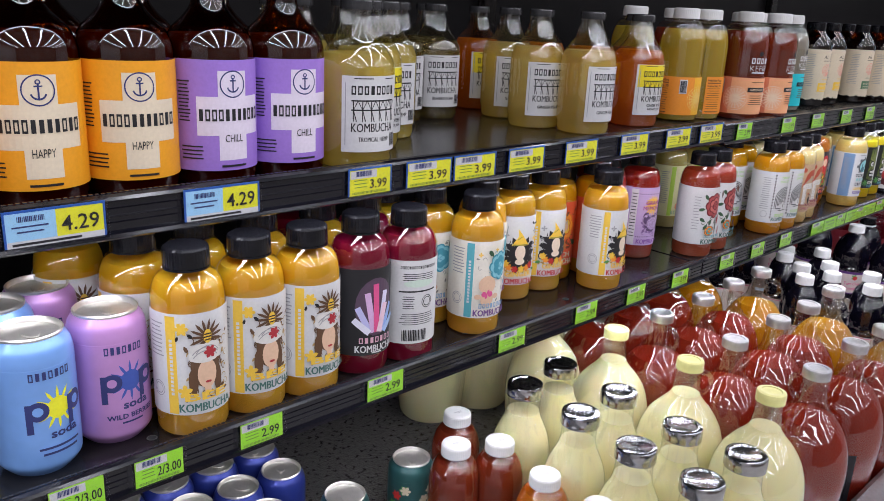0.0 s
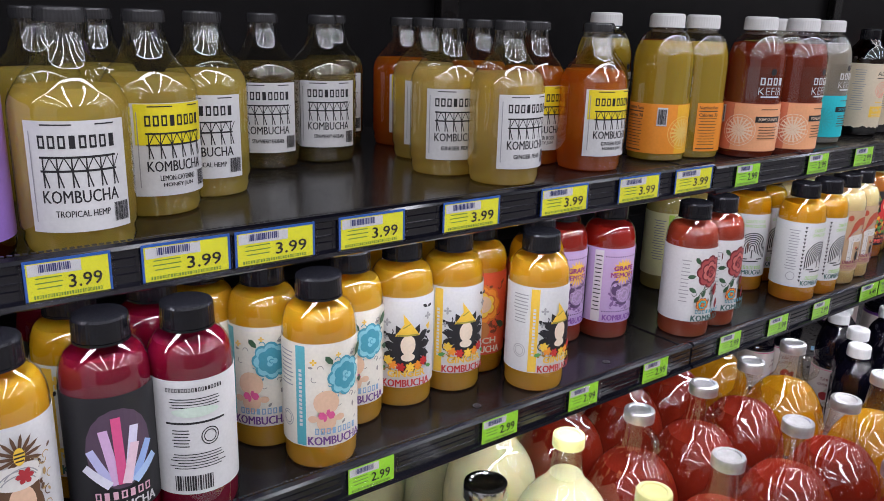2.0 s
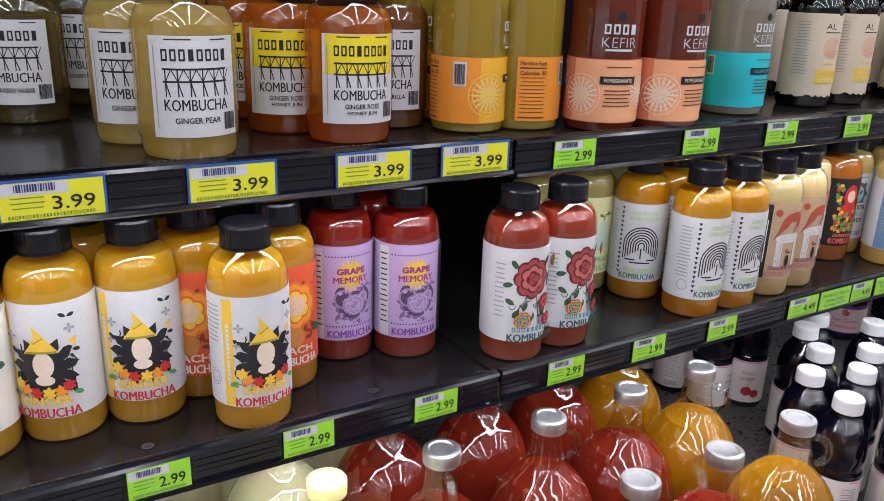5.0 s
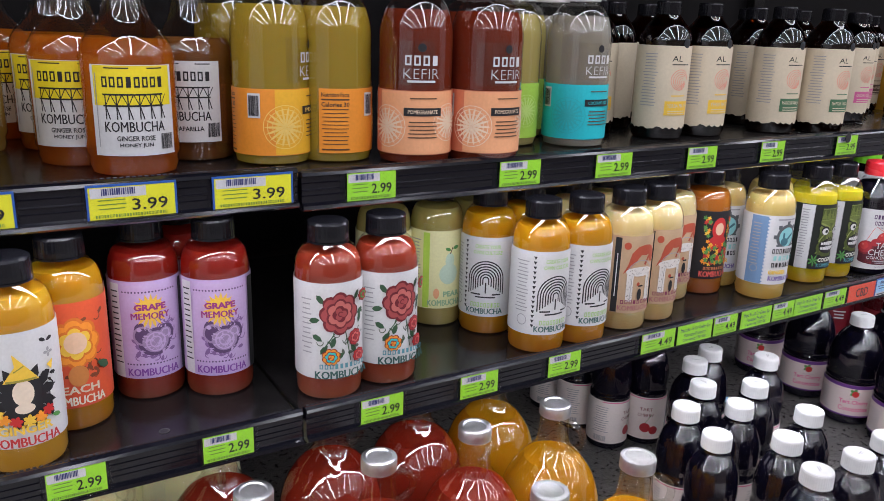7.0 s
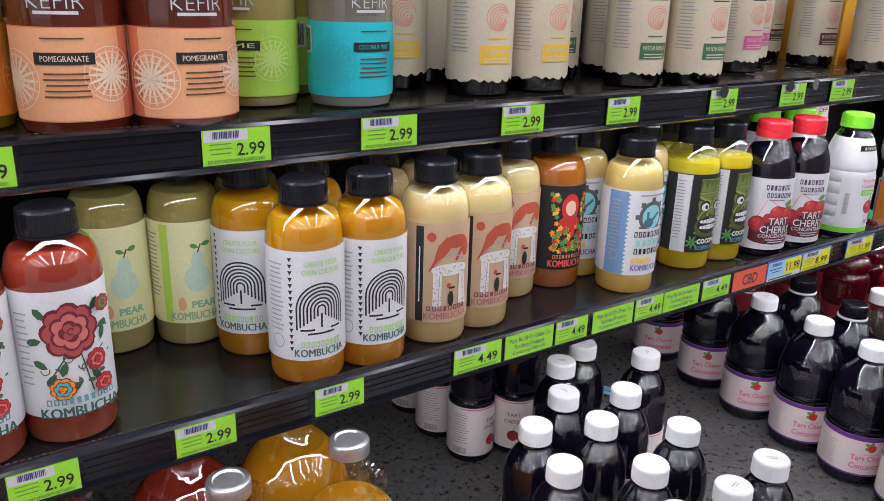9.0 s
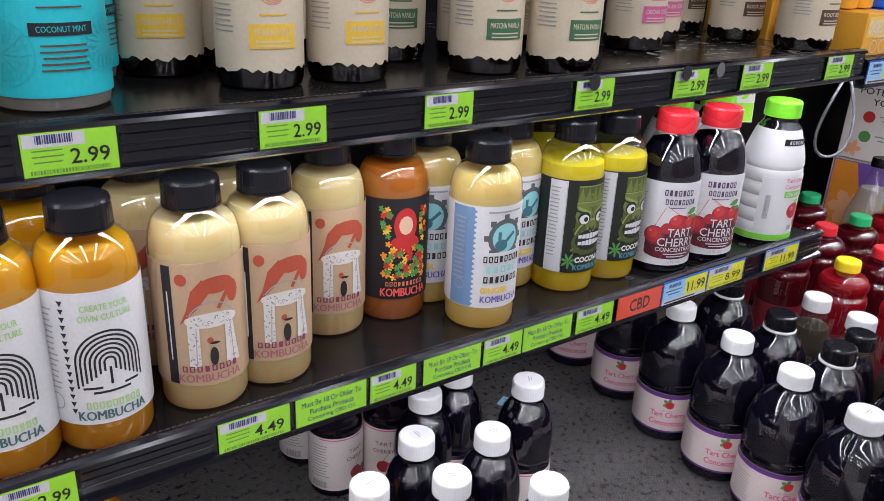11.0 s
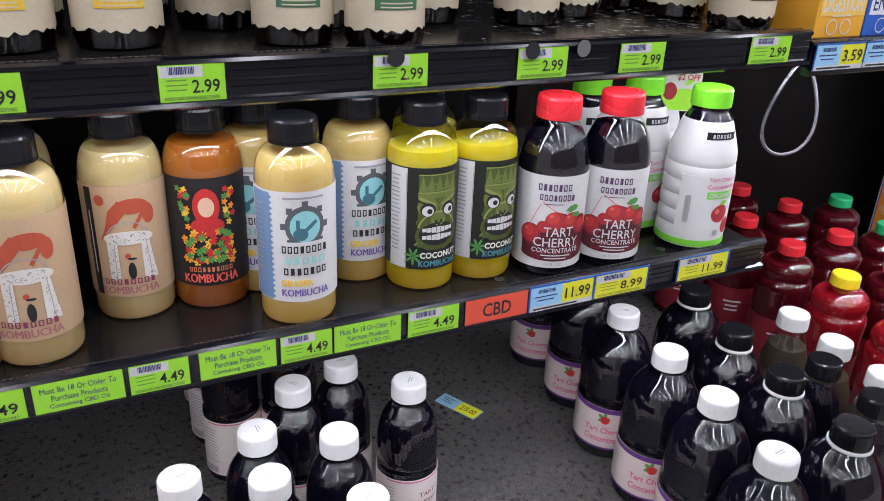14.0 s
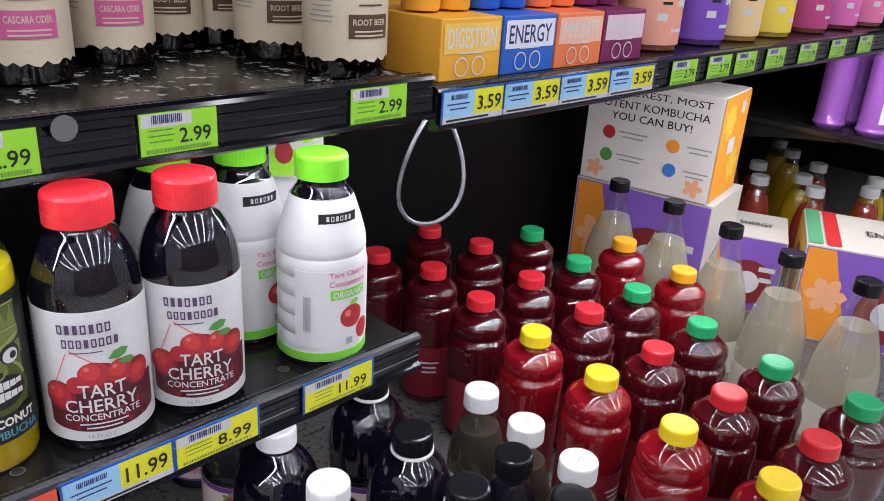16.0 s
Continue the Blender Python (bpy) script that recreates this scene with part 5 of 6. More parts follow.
L_PROFILE = [(0, 0.003), (0.027, 0), (0.0305, 0.002), (0.032, 0.008), (0.032, 0.06), (0.032, 0.110)] + smooth_profile([(0.032, 0.112), (0.0310, 0.122), (0.026, 0.134), (0.0185, 0.143), (0.0135, 0.151), (0.0130, 0.156)], 3)
INKY = liquid("black_tea_drink", (0.012, 0.008, 0.007), 0.92)
def elixir(label, word, color):
    th = bottle("elixir_bottle", label, L_PROFILE, 0.135, AMBER_GLASS, INKY, "bottle", "dark elixir bottles on the upper shelf")
    cap_part(th, 0.0150, 0.149, 0.016, CAP_BLACK)
    swirl = [arc(0.004 + 0.0008 * k, 0.060 - 0.0006 * k, 0.0125 - 0.002 * k, 0.0008, 20 * k, 300 + 20 * k) for k in range(6)]
    wrap_label(th, 0.032, 0.013, 0.100, 340, CREAM, [(BLACK, [say("AL", -0.002, 0.085, 0.014, 0.0065), disc(0.010, 0.103, 0.0055), bars(0.004, 0.078, 0.026, 1, 0.002, 0.0012)]), (ink(0.75, 0.30, 0.22), swirl), (GREY, [bars(-0.034, 0.09, 0.02, 18, 0.0036, 0.001, 5)]), (color, [rect(0.004, 0.026, 0.034, 0.017), rect(0.004, 0.041, 0.020, 0.0012)]), (CREAM, [say(word, 0.004, 0.029, 0.028, 0.0045, 0.015), bars(0.004, 0.0225, 0.028, 2, 0.003, 0.0011, 2, 0.1)])], ragged=0.004)
    return th


place(elixir("dark elixir bottle with cream label and yellow patch", "YERBA MATE", GOLD), [(1.741, 0.726), (1.815, 0.726), (1.690, 0.80)], SHELF_A, (10, 14, 0))
place(elixir("dark elixir bottle with cream label and green patch", "MATCHA VANILLA", ink(0.06, 0.16, 0.08)), [(1.944, 0.713), (2.012, 0.687), (1.90, 0.80), (1.985, 0.79)], SHELF_A, (8, 10, 0))
place(elixir("dark elixir bottle with cream label and pink patch", "CASCARA CIDER", ink(0.62, 0.12, 0.30)), [(2.195, 0.768), (2.272, 0.809)], SHELF_A, (10, 8))
place(elixir("dark elixir bottle with cream label and brown patch", "ROOT BEER", ink(0.10, 0.055, 0.035)), [(2.404, 0.693), (2.400, 0.785), (2.340, 0.86), (2.395, 0.87)], SHELF_A, (12, 4, 0))
place(elixir("dark elixir bottle with a plain cream label", "GINGER", ink(0.40, 0.36, 0.20)), [(1.75, 0.83), (2.03, 0.84), (2.1, 0.80), (1.84, 0.86)], SHELF_A, (-70, -90))

# ---- drinks on the deck ----
B_PROFILE = [(0, 0.003), (0.038, 0), (0.044, 0.004), (0.0465, 0.012), (0.0445, 0.018), (0.0465, 0.024), (0.0465, 0.080), (0.0445, 0.086), (0.0468, 0.091), (0.0450, 0.096), (0.0468, 0.101), (0.0452, 0.106)] + smooth_profile([(0.0468, 0.111), (0.0470, 0.124), (0.0440, 0.146), (0.035, 0.167), (0.0228, 0.181), (0.0190, 0.186), (0.0185, 0.192)], 4)
def simple_bottle(name, label, prof, fill, shell, drink, cap, capr, capz, caph, group, wrap=None):
    th = bottle(name, label, prof, fill, shell, drink, "bottle", group)
    cap_part(th, capr, capz, caph, cap)
    if cap is CAP_BLACK and prof is B_PROFILE:
        part("neck_ring", lathe([(capr * 0.9, capz - 0.004), (capr * 1.06, capz - 0.0035), (capr * 1.06, capz - 0.001), (capr * 0.9, capz - 0.0005)], 32), CAP_WHITE, th, "white tamper ring")
    if wrap:
        wrap_label(th, *wrap)
    return th


G_PROFILE = [(0, 0.004), (0.046, 0), (0.054, 0.003), (0.059, 0.012), (0.0625, 0.05), (0.065, 0.09)] + smooth_profile([(0.0655, 0.102), (0.065, 0.124), (0.061, 0.150), (0.053, 0.172), (0.041, 0.190), (0.029, 0.203), (0.0215, 0.214), (0.0190, 0.228), (0.0175, 0.244), (0.0175, 0.256)], 4)
def jug(label, drink, lid, fill, wrap=None):
    th = simple_bottle("glass_jug", label, G_PROFILE, fill, GLASS, drink, lid, 0.0195, 0.253, 0.015, "round glass juice jugs on the deck", wrap)
    bm = bmesh.new()
    ring = []
    for k in range(15):
        a = radians(-100 + 200 * k / 14)
        c = Vector((0.0205 + 0.0165 * math.cos(a) * 1.1, 0, 0.228 + 0.0175 * math.sin(a)))
        t = Vector((-math.sin(a) * 1.1, 0, math.cos(a))).normalized()
        n = Vector((0, 1, 0)).cross(t)
        ring.append([bm.verts.new(c + 0.0045 * (math.cos(b) * n + math.sin(b) * Vector((0, 1, 0)))) for b in [2 * math.pi * j / 8 for j in range(8)]])
    for a, b in zip(ring, ring[1:]):
        for j in range(8):
            bm.faces.new((a[j], a[(j + 1) % 8], b[(j + 1) % 8], b[j]))
    part("handle", bm, GLASS, th, "small looped glass handle", smooth=True)
    return th


LEMON = liquid("cloudy_lemonade", (0.90, 0.83, 0.50), 0.94)
REDJ = liquid("red_cider_juice", (0.37, 0.038, 0.020), 0.58, (0.26, 0.035, 0.025))
AMBJ = liquid("amber_cider_juice", (0.66, 0.30, 0.015), 0.6, (0.36, 0.17, 0.03))
juice_label = (0.0658, 0.018, 0.085, 120, BLACK, [(ink(0.04, 0.14, 0.30), [rect(0.018, 0.043, 0.045, 0.07)]), (SKY, [petals(0.02, 0.06, 0.012, 7), petals(0.03, 0.03, 0.010, 7)]), (WHITE, [say("Nutrition Facts", -0.028, 0.076, 0.034, 0.004, 0.01), bars(-0.028, 0.068, 0.034, 10, 0.0045, 0.0011, 3), rect(0.016, 0.045, 0.04, 0.012), barcode(-0.036, 0.012, 0.018, 0.012)])])
place(jug("round glass jug of cloudy lemonade, pale yellow lid", LEMON, LID_YELLOW, 0.215), [(1.054, 0.543), (1.051, 0.420), (1.065, 0.679), (1.06, 0.81), (0.99, 1.02), (1.10, 1.0), (1.19, 0.95)], DECK, (10, 50, 90))
place(jug("round glass jug of red cider, silver lid", REDJ, METAL, 0.190, juice_label), [(1.188, 0.673), (1.185, 0.540), (1.332, 0.538), (1.179, 0.411), (1.330, 0.413), (1.325, 0.673), (1.452, 0.680), (1.447, 0.535), (1.19, 0.805), (1.325, 0.805), (1.45, 0.815), (1.44, 0.405)], DECK, (-60, 30, 70, 120))
place(jug("round glass jug of amber cider, silver lid", AMBJ, METAL, 0.195, juice_label), [(1.572, 0.682), (1.573, 0.541), (1.57, 0.815), (1.565, 0.405)], DECK, (-20, 0, 140))
LB_PROFILE = [(0, 0.003), (0.036, 0), (0.040, 0.003), (0.0425, 0.010), (0.0435, 0.10)] + smooth_profile([(0.0435, 0.112), (0.0430, 0.130), (0.0395, 0.150), (0.0325, 0.168), (0.0265, 0.181), (0.0240, 0.193), (0.0235, 0.208), (0.0235, 0.222)], 3)
place(simple_bottle("lemonade_bottle", "slim glass bottle of cloudy lemonade, silver lid", LB_PROFILE, 0.190, GLASS, LEMON, CHROME, 0.0260, 0.216, 0.018, "lemonade bottles on the deck"), [(0.858, 0.687), (0.952, 0.698), (0.946, 0.588), (0.853, 0.585), (0.838, 0.488), (0.930, 0.478), (0.835, 0.396), (0.93, 0.39)], DECK, (0,))
place(simple_bottle("kefir_bottle", "brown red kefir bottle with white cap", A_PROFILE, 0.150, PET, POM, CAP_WHITE, 0.0205, 0.159, 0.016, "kefir bottles on the deck", (0.036, 0.010, 0.06, 330, PEACHY, [(WHITE, [rect(0.0, 0.04, 0.03, 0.008)])])), [(0.798, 0.760), (0.737, 0.700), (0.790, 0.668)], DECK, (0,))
place(simple_bottle("kefir_bottle", "amber red kefir bottle with white cap on the deck", A_PROFILE, 0.150, PET, COPPER, CAP_WHITE, 0.0205, 0.159, 0.016, "kefir bottles on the deck", (0.036, 0.010, 0.06, 330, PEACHY, [(WHITE, [rect(0.0, 0.04, 0.03, 0.008)])])), [(0.775, 0.575), (0.775, 0.490)], DECK, (0,))
flower_can = [(m_, [petals(random.Random(i * 7 + k).uniform(-0.05, 0.05), random.Random(i * 5 + k + 3).uniform(0.01, 0.07), 0.008, 6) for k in range(7)]) for i, m_ in enumerate((RED, ORANGE, GREEN, CREAM))]
place(can("patterned floral soda can", surface("floral_can_paint", (0.03, 0.10, 0.10), 0.3, 0.2), flower_can, group="cans on the deck"), [(0.725, 0.776), (0.599, 0.765)], DECK, (10,))
place(can("dark blue soda can on the deck", surface("blue_metal_paint", (0.03, 0.05, 0.28), 0.3, 0.4), [(SKY, [rect(0, 0.04, 0.04, 0.02)])], group="cans on the deck"), [(0.566, 0.935), (0.500, 0.935), (0.565, 0.866), (0.434, 0.935), (0.499, 0.866), (0.433, 0.866), (0.368, 0.935), (0.500, 0.796), (0.434, 0.796)], DECK, (0, 90, 200))

C_PROFILE = [(0, 0.003), (0.029, 0), (0.034, 0.003), (0.0355, 0.010), (0.0355, 0.05), (0.0355, 0.096)] + smooth_profile([(0.0355, 0.100), (0.0330, 0.107), (0.0350, 0.118), (0.0345, 0.140), (0.030, 0.160), (0.0215, 0.174), (0.0175, 0.180), (0.0170, 0.188)], 4)
def cherry_wrap(r, z0, h):
    return (r, z0, h, 330, ink(0.75, 0.68, 0.64), [(PINK, [rect(0.0, h * 0.97, 0.10, 0.0016)]), (CRIMSON, [disc(0.0, h * 0.28, 0.009), disc(0.015, h * 0.22, 0.008)]), (GREEN, [line(0.0, h * 0.4, 0.010, h * 0.6, 0.0008)]), (MAROON, [say("TART", 0.0, h * 0.72, 0.022, 0.006), say("CHERRY", 0.0, h * 0.58, 0.028, 0.006)]), (GREY, [bars(-0.05, h * 0.85, 0.028, 12, 0.0042, 0.0011, 5), barcode(-0.05, 0.009, 0.022, 0.010), bars(0.05, h * 0.85, 0.028, 14, 0.0042, 0.0011, 6)])])
sb = simple_bottle("juice_bottle", "near black cherry juice bottle with white cap", C_PROFILE, 0.176, PET, CHERRY, CAP_WHITE, 0.0195, 0.185, 0.020, "cherry juice bottles on the deck", cherry_wrap(0.0355, 0.014, 0.080))
place(sb, [(2.014, 0.815), (1.951, 0.791), (2.070, 0.748), (1.896, 0.726), (1.969, 0.690), (1.815, 0.685), (1.890, 0.654), (1.963, 0.594), (1.790, 0.609), (1.869, 0.560), (1.912, 0.488), (1.990, 0.497), (1.83, 0.49)], DECK, (20, -30, 60, 100, 0))
place(simple_bottle("juice_bottle", "near black cherry juice bottle showing its back label", C_PROFILE, 0.176, PET, CHERRY, CAP_BLACK, 0.0195, 0.185, 0.020, "cherry juice bottles on the deck", cherry_wrap(0.0355, 0.014, 0.080)), [(1.908, 0.930), (1.903, 1.011), (1.907, 1.095), (1.978, 0.911)], DECK, (60, 70, 65, 0))
big_wrap = (0.0466, 0.020, 0.064, 330, ink(0.68, 0.58, 0.54), [(ink(0.12, 0.03, 0.20), [rect(0, 0.0605, 0.2, 0.007), rect(0, 0.0015, 0.2, 0.003)]), (GREEN, [petals(-0.002, 0.049, 0.009, 5)]), (RED, [disc(0.0, 0.0465, 0.006)]), (PINK, [say("Tart Cherry", 0.0, 0.029, 0.052, 0.011, 0.02), say("Concentrate", 0.0, 0.0165, 0.052, 0.0095, 0.02)]), (GREY, [say("ALL NATURAL", 0, 0.0365, 0.020, 0.0024), bars(-0.060, 0.046, 0.03, 10, 0.004, 0.0011), barcode(0.062, 0.012, 0.022, 0.012)])])
bb = simple_bottle("juice_bottle", "large black cherry concentrate bottle with white cap", B_PROFILE, 0.180, PET, CHERRY, CAP_WHITE, 0.0208, 0.190, 0.020, "large cherry concentrate bottles on the deck", big_wrap)
place(bb, [(2.392, 0.783), (2.381, 0.680), (2.368, 0.586), (2.351, 0.488), (2.424, 1.013), (2.416, 0.896), (2.34, 0.39)], DECK, (-4, 0, 6, 12, -8, -6))
M_PROFILE = [(0, 0.003), (0.030, 0), (0.034, 0.003), (0.0355, 0.010), (0.0355, 0.08)] + smooth_profile([(0.0355, 0.090), (0.034, 0.115), (0.027, 0.145), (0.0200, 0.165), (0.0175, 0.172), (0.0175, 0.180)], 4)
mort_art = (0.0355, 0.045, 0.050, 250, ink(0.66, 0.66, 0.62), [(BLACK, [words_bars(0, 0.031, 0.032, 0.008, 6), say("KOMBUCHA", 0, 0.020, 0.038, 0.0075, 0.03), petals(-0.008, 0.002, 0.012, 9, 0, 0.15), petals(0.016, 0.002, 0.012, 9, 0, 0.15)])])
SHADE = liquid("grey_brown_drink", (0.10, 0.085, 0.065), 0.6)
place(simple_bottle("kombucha_bottle", "grey clear kombucha bottle with white cap and pale label", M_PROFILE, 0.150, PET, SHADE, CAP_WHITE, 0.0205, 0.178, 0.021, "kombucha bottles on the deck", mort_art), [(2.621, 0.707), (2.612, 0.632), (2.603, 0.555)], DECK, (20, 20, 30))
place(simple_bottle("kombucha_bottle", "near black kombucha bottle with black cap", B_PROFILE, 0.175, PET, CHERRY, CAP_BLACK, 0.0215, 0.188, 0.021, "dark bottles on the deck", big_wrap), [(2.497, 0.690), (2.478, 0.592), (2.463, 0.49), (2.53, 0.80)], DECK, (0, 30))
place(simple_bottle("kombucha_bottle", "dark kombucha bottle with scuffed grey cap", M_PROFILE, 0.150, PET, CHERRY, CAP_BLACK, 0.0205, 0.178, 0.021, "dark bottles on the deck", mort_art), [(2.560, 0.605), (2.552, 0.525)], DECK, (200, 160))
P_PROFILE = [(0, 0.003), (0.034, 0), (0.038, 0.003), (0.040, 0.012), (0.037, 0.04), (0.040, 0.07), (0.037, 0.095), (0.0425, 0.112), (0.0415, 0.130)] + smooth_profile([(0.0425, 0.140), (0.0430, 0.150), (0.0410, 0.159), (0.0368, 0.164), (0.0390, 0.170), (0.0402, 0.178), (0.0372, 0.188), (0.0275, 0.197), (0.0188, 0.201), (0.0170, 0.206)], 4)
CRAN, DARKRED = liquid("cranberry_drink", (0.42, 0.012, 0.026), 0.62), liquid("dark_red_drink", (0.12, 0.007, 0.014), 0.66)
for lid, drink, label, spots in (
        (CAP_RED, DARKRED, "dark red juice bottle with a red cap", [(2.789, 0.965), (2.921, 0.990), (2.770, 0.850), (2.884, 0.853), (2.864, 0.733), (2.842, 0.612), (2.816, 0.503), (2.807, 0.395), (2.76, 1.06), (2.90, 1.09)]),
        (CAP_GREEN, DARKRED, "dark red juice bottle with a green cap", [(3.035, 0.976), (2.995, 0.848), (2.976, 0.728), (2.953, 0.611), (2.929, 0.497), (2.922, 0.391)]),
        (CAP_ORANGE, CRAN, "bright red juice bottle with an orange cap", [(3.127, 0.850), (3.095, 0.720)]),
        (CAP_YELLOW, CRAN, "bright red juice bottle with a yellow cap", [(2.753, 0.737), (2.735, 0.622), (2.712, 0.507), (2.707, 0.395)])):
    place(simple_bottle("juice_bottle", label, P_PROFILE, 0.190, PET, drink, lid, 0.0200, 0.203, 0.017, "juice bottles on the deck", (0.0405, 0.015, 0.085, 300, ink(0.20, 0.012, 0.022), [(WHITE, [bars(0, 0.06, 0.03, 3, 0.008, 0.003)])])), spots, DECK, (0, 40))
V_PROFILE = [(0, 0.003), (0.042, 0), (0.048, 0.003), (0.050, 0.012), (0.050, 0.09)] + smooth_profile([(0.050, 0.10), (0.046, 0.140), (0.033, 0.185), (0.021, 0.222), (0.0165, 0.240), (0.0160, 0.253)], 4)
MILK = liquid("pale_cloudy_water", (0.74, 0.72, 0.58), 0.34)
place(simple_bottle("tall_bottle", "tall tapering bottle of cloudy water, black cap", V_PROFILE, 0.20, PET, MILK, CAP_BLACK, 0.0190, 0.250, 0.020, "tall cloudy water bottles on the deck", (0.050, 0.02, 0.06, 300, ink(0.66, 0.64, 0.52), [(BLACK, [bars(-0.02, 0.05, 0.05, 9, 0.005, 0.0014)])])), [(3.268, 0.962), (3.244, 0.833), (3.215, 0.711), (3.180, 0.596), (3.165, 0.481)], DECK, (0, 30))
PINKJ, SUNJ = liquid("pink_drink", (0.50, 0.08, 0.05), 0.76), liquid("sunny_drink", (0.72, 0.50, 0.02), 0.76)
place(simple_bottle("soda_bottle", "pink red drink bottle with a white cap", M_PROFILE, 0.155, PET, PINKJ, CAP_WHITE, 0.0205, 0.178, 0.021, "far drink bottles"), [(3.82, 1.05), (3.92, 0.98), (3.80, 0.92), (3.82, 0.80), (3.93, 0.72), (3.97, 1.08), (4.04, 0.88)], DECK, (0,))
place(simple_bottle("soda_bottle", "yellow drink bottle with a white cap", M_PROFILE, 0.155, PET, SUNJ, CAP_WHITE, 0.0205, 0.178, 0.021, "far drink bottles"), [(3.90, 0.86), (4.12, 0.98), (4.2, 1.05), (4.03, 0.74)], DECK, (0,))

# ---- boxes and small things ----
def carton(name, label, w, d, h, mat, prints, category="box", group=""):
    """A card box with slightly rounded edges; prints: (ink, shapes) for its front, then for its right side."""
    th = tagged(new(name), label, category, group)
    part("body", box(bmesh.new(), -w / 2, -d / 2, 0, w / 2, d / 2, h, 0.0012), mat, th)
    for i, (side, mt, shapes) in enumerate(prints):
        m = {"front": pose(0, -d / 2 - 0.0006 - 0.0002 * i, 0, 90, 0, 0), "left": pose(-w / 2 - 0.0006 - 0.0002 * i, 0, 0, 90, 0, -90), "right": pose(w / 2 + 0.0006 + 0.0002 * i, 0, 0, 90, 0, 90), "top": pose(0, 0, h + 0.0006 + 0.0002 * i, 0, 0, 0)}[side]
        flat_print(th, mt, shapes, m)
    return th


SHOT = [("DIGESTION", ink(0.85, 0.42, 0.04), ink(0.86, 0.56, 0.12)), ("ENERGY", ink(0.03, 0.13, 0.55), ink(0.75, 0.78, 0.84)), ("IMMUNITY", ink(0.85, 0.22, 0.08), ink(0.86, 0.50, 0.36)), ("IMMUNITY", ink(0.20, 0.02, 0.10), ink(0.75, 0.55, 0.62))]
for k, (word, body, tint) in enumerate(SHOT):
    w = 0.072
    c = carton("shot_tray", "open card tray of small juice shots", w, 0.11, 0.050, body, [("front", tint, [rect(0, 0.034, w * 0.92, 0.024)]), ("front", WHITE if k != 1 else NAVY, [say(word, 0, 0.034, w * 0.8, 0.016, 0.01)]), ("front", WHITE, [arc(-0.012, 0.011, 0.008, 0.0012), arc(0.008, 0.011, 0.008, 0.0012), bars(0.0, 0.022, 0.03, 1, 0.002, 0.0012)])], "tray", "juice shot trays")
    c.matrix_basis = pose(2.506 + 0.0745 * k, 0.710, SHELF_A3)
    for j, (dx, dy) in enumerate(((-0.018, 0.0), (0.018, 0.0), (-0.018, 0.1), (0.018, 0.1))):
        prof = [(0, 0), (0.0155, 0), (0.0165, 0.002), (0.0165, 0.055), (0.014, 0.065), (0.009, 0.070), (0.009, 0.073)]
        if j == 0:
            s = tagged(new("shot_bottle"), "small juice shot bottle with bright sleeve", "bottle", "small juice shots")
            part("body", lathe(prof, 24), body, s, smooth=True)
            cap_part(s, 0.0105, 0.072, 0.014, CAP_ORANGE)
        spot = pose(2.506 + 0.0745 * k + dx, 0.70 + dy, SHELF_A3 + (0.052 if dy == 0 else 0.0))
        if j == 0:
            s.matrix_basis = spot
        else:
            copy_thing(s, spot)
back_box = carton("card_box", "yellow card box behind the shot trays", 0.10, 0.10, 0.11, ink(0.86, 0.46, 0.05), [("front", WHITE, [bars(0, 0.08, 0.06, 3, 0.012, 0.005)]), ("left", WHITE, [rect(0, 0.05, 0.05, 0.03)])])
back_box.matrix_basis = pose(2.515, 0.83, SHELF_A3)
for k, (x, drink, paper, label) in enumerate([(2.845, CORAL, ink(0.85, 0.38, 0.28), "coral"), (2.955, liquid("violet_drink", (0.16, 0.05, 0.36), 0.92), ink(0.20, 0.08, 0.50), "violet"), (3.05, AMBER, ink(0.86, 0.62, 0.30), "amber"), (3.15, NEON, ink(0.86, 0.66, 0.08), "yellow"), (3.28, BERRY, ink(0.50, 0.06, 0.22), "crimson"), (3.40, MAGENTA, ink(0.72, 0.16, 0.46), "magenta"), (3.52, BERRY, ink(0.80, 0.20, 0.40), "rose pink")]):
    th = simple_bottle("kefir_bottle", label + " drink bottle with a matching printed label", A_PROFILE, 0.150, PET, drink, CAP_WHITE, 0.0205, 0.159, 0.016, "bright bottles on the far shelf", (0.036, 0.008, 0.085, 330, paper, [(WHITE, [bars(0, 0.016, 0.03, 1, 0.003, 0.004), petals(0.002, 0.05, 0.014, 5), rect(-0.028, 0.03, 0.012, 0.008)]), (BLACK, [rect(-0.024, 0.045, 0.012, 0.003)])]))
    place(th, [(x, 0.700), (x + 0.03, 0.79)], SHELF_A3, (10, 50))

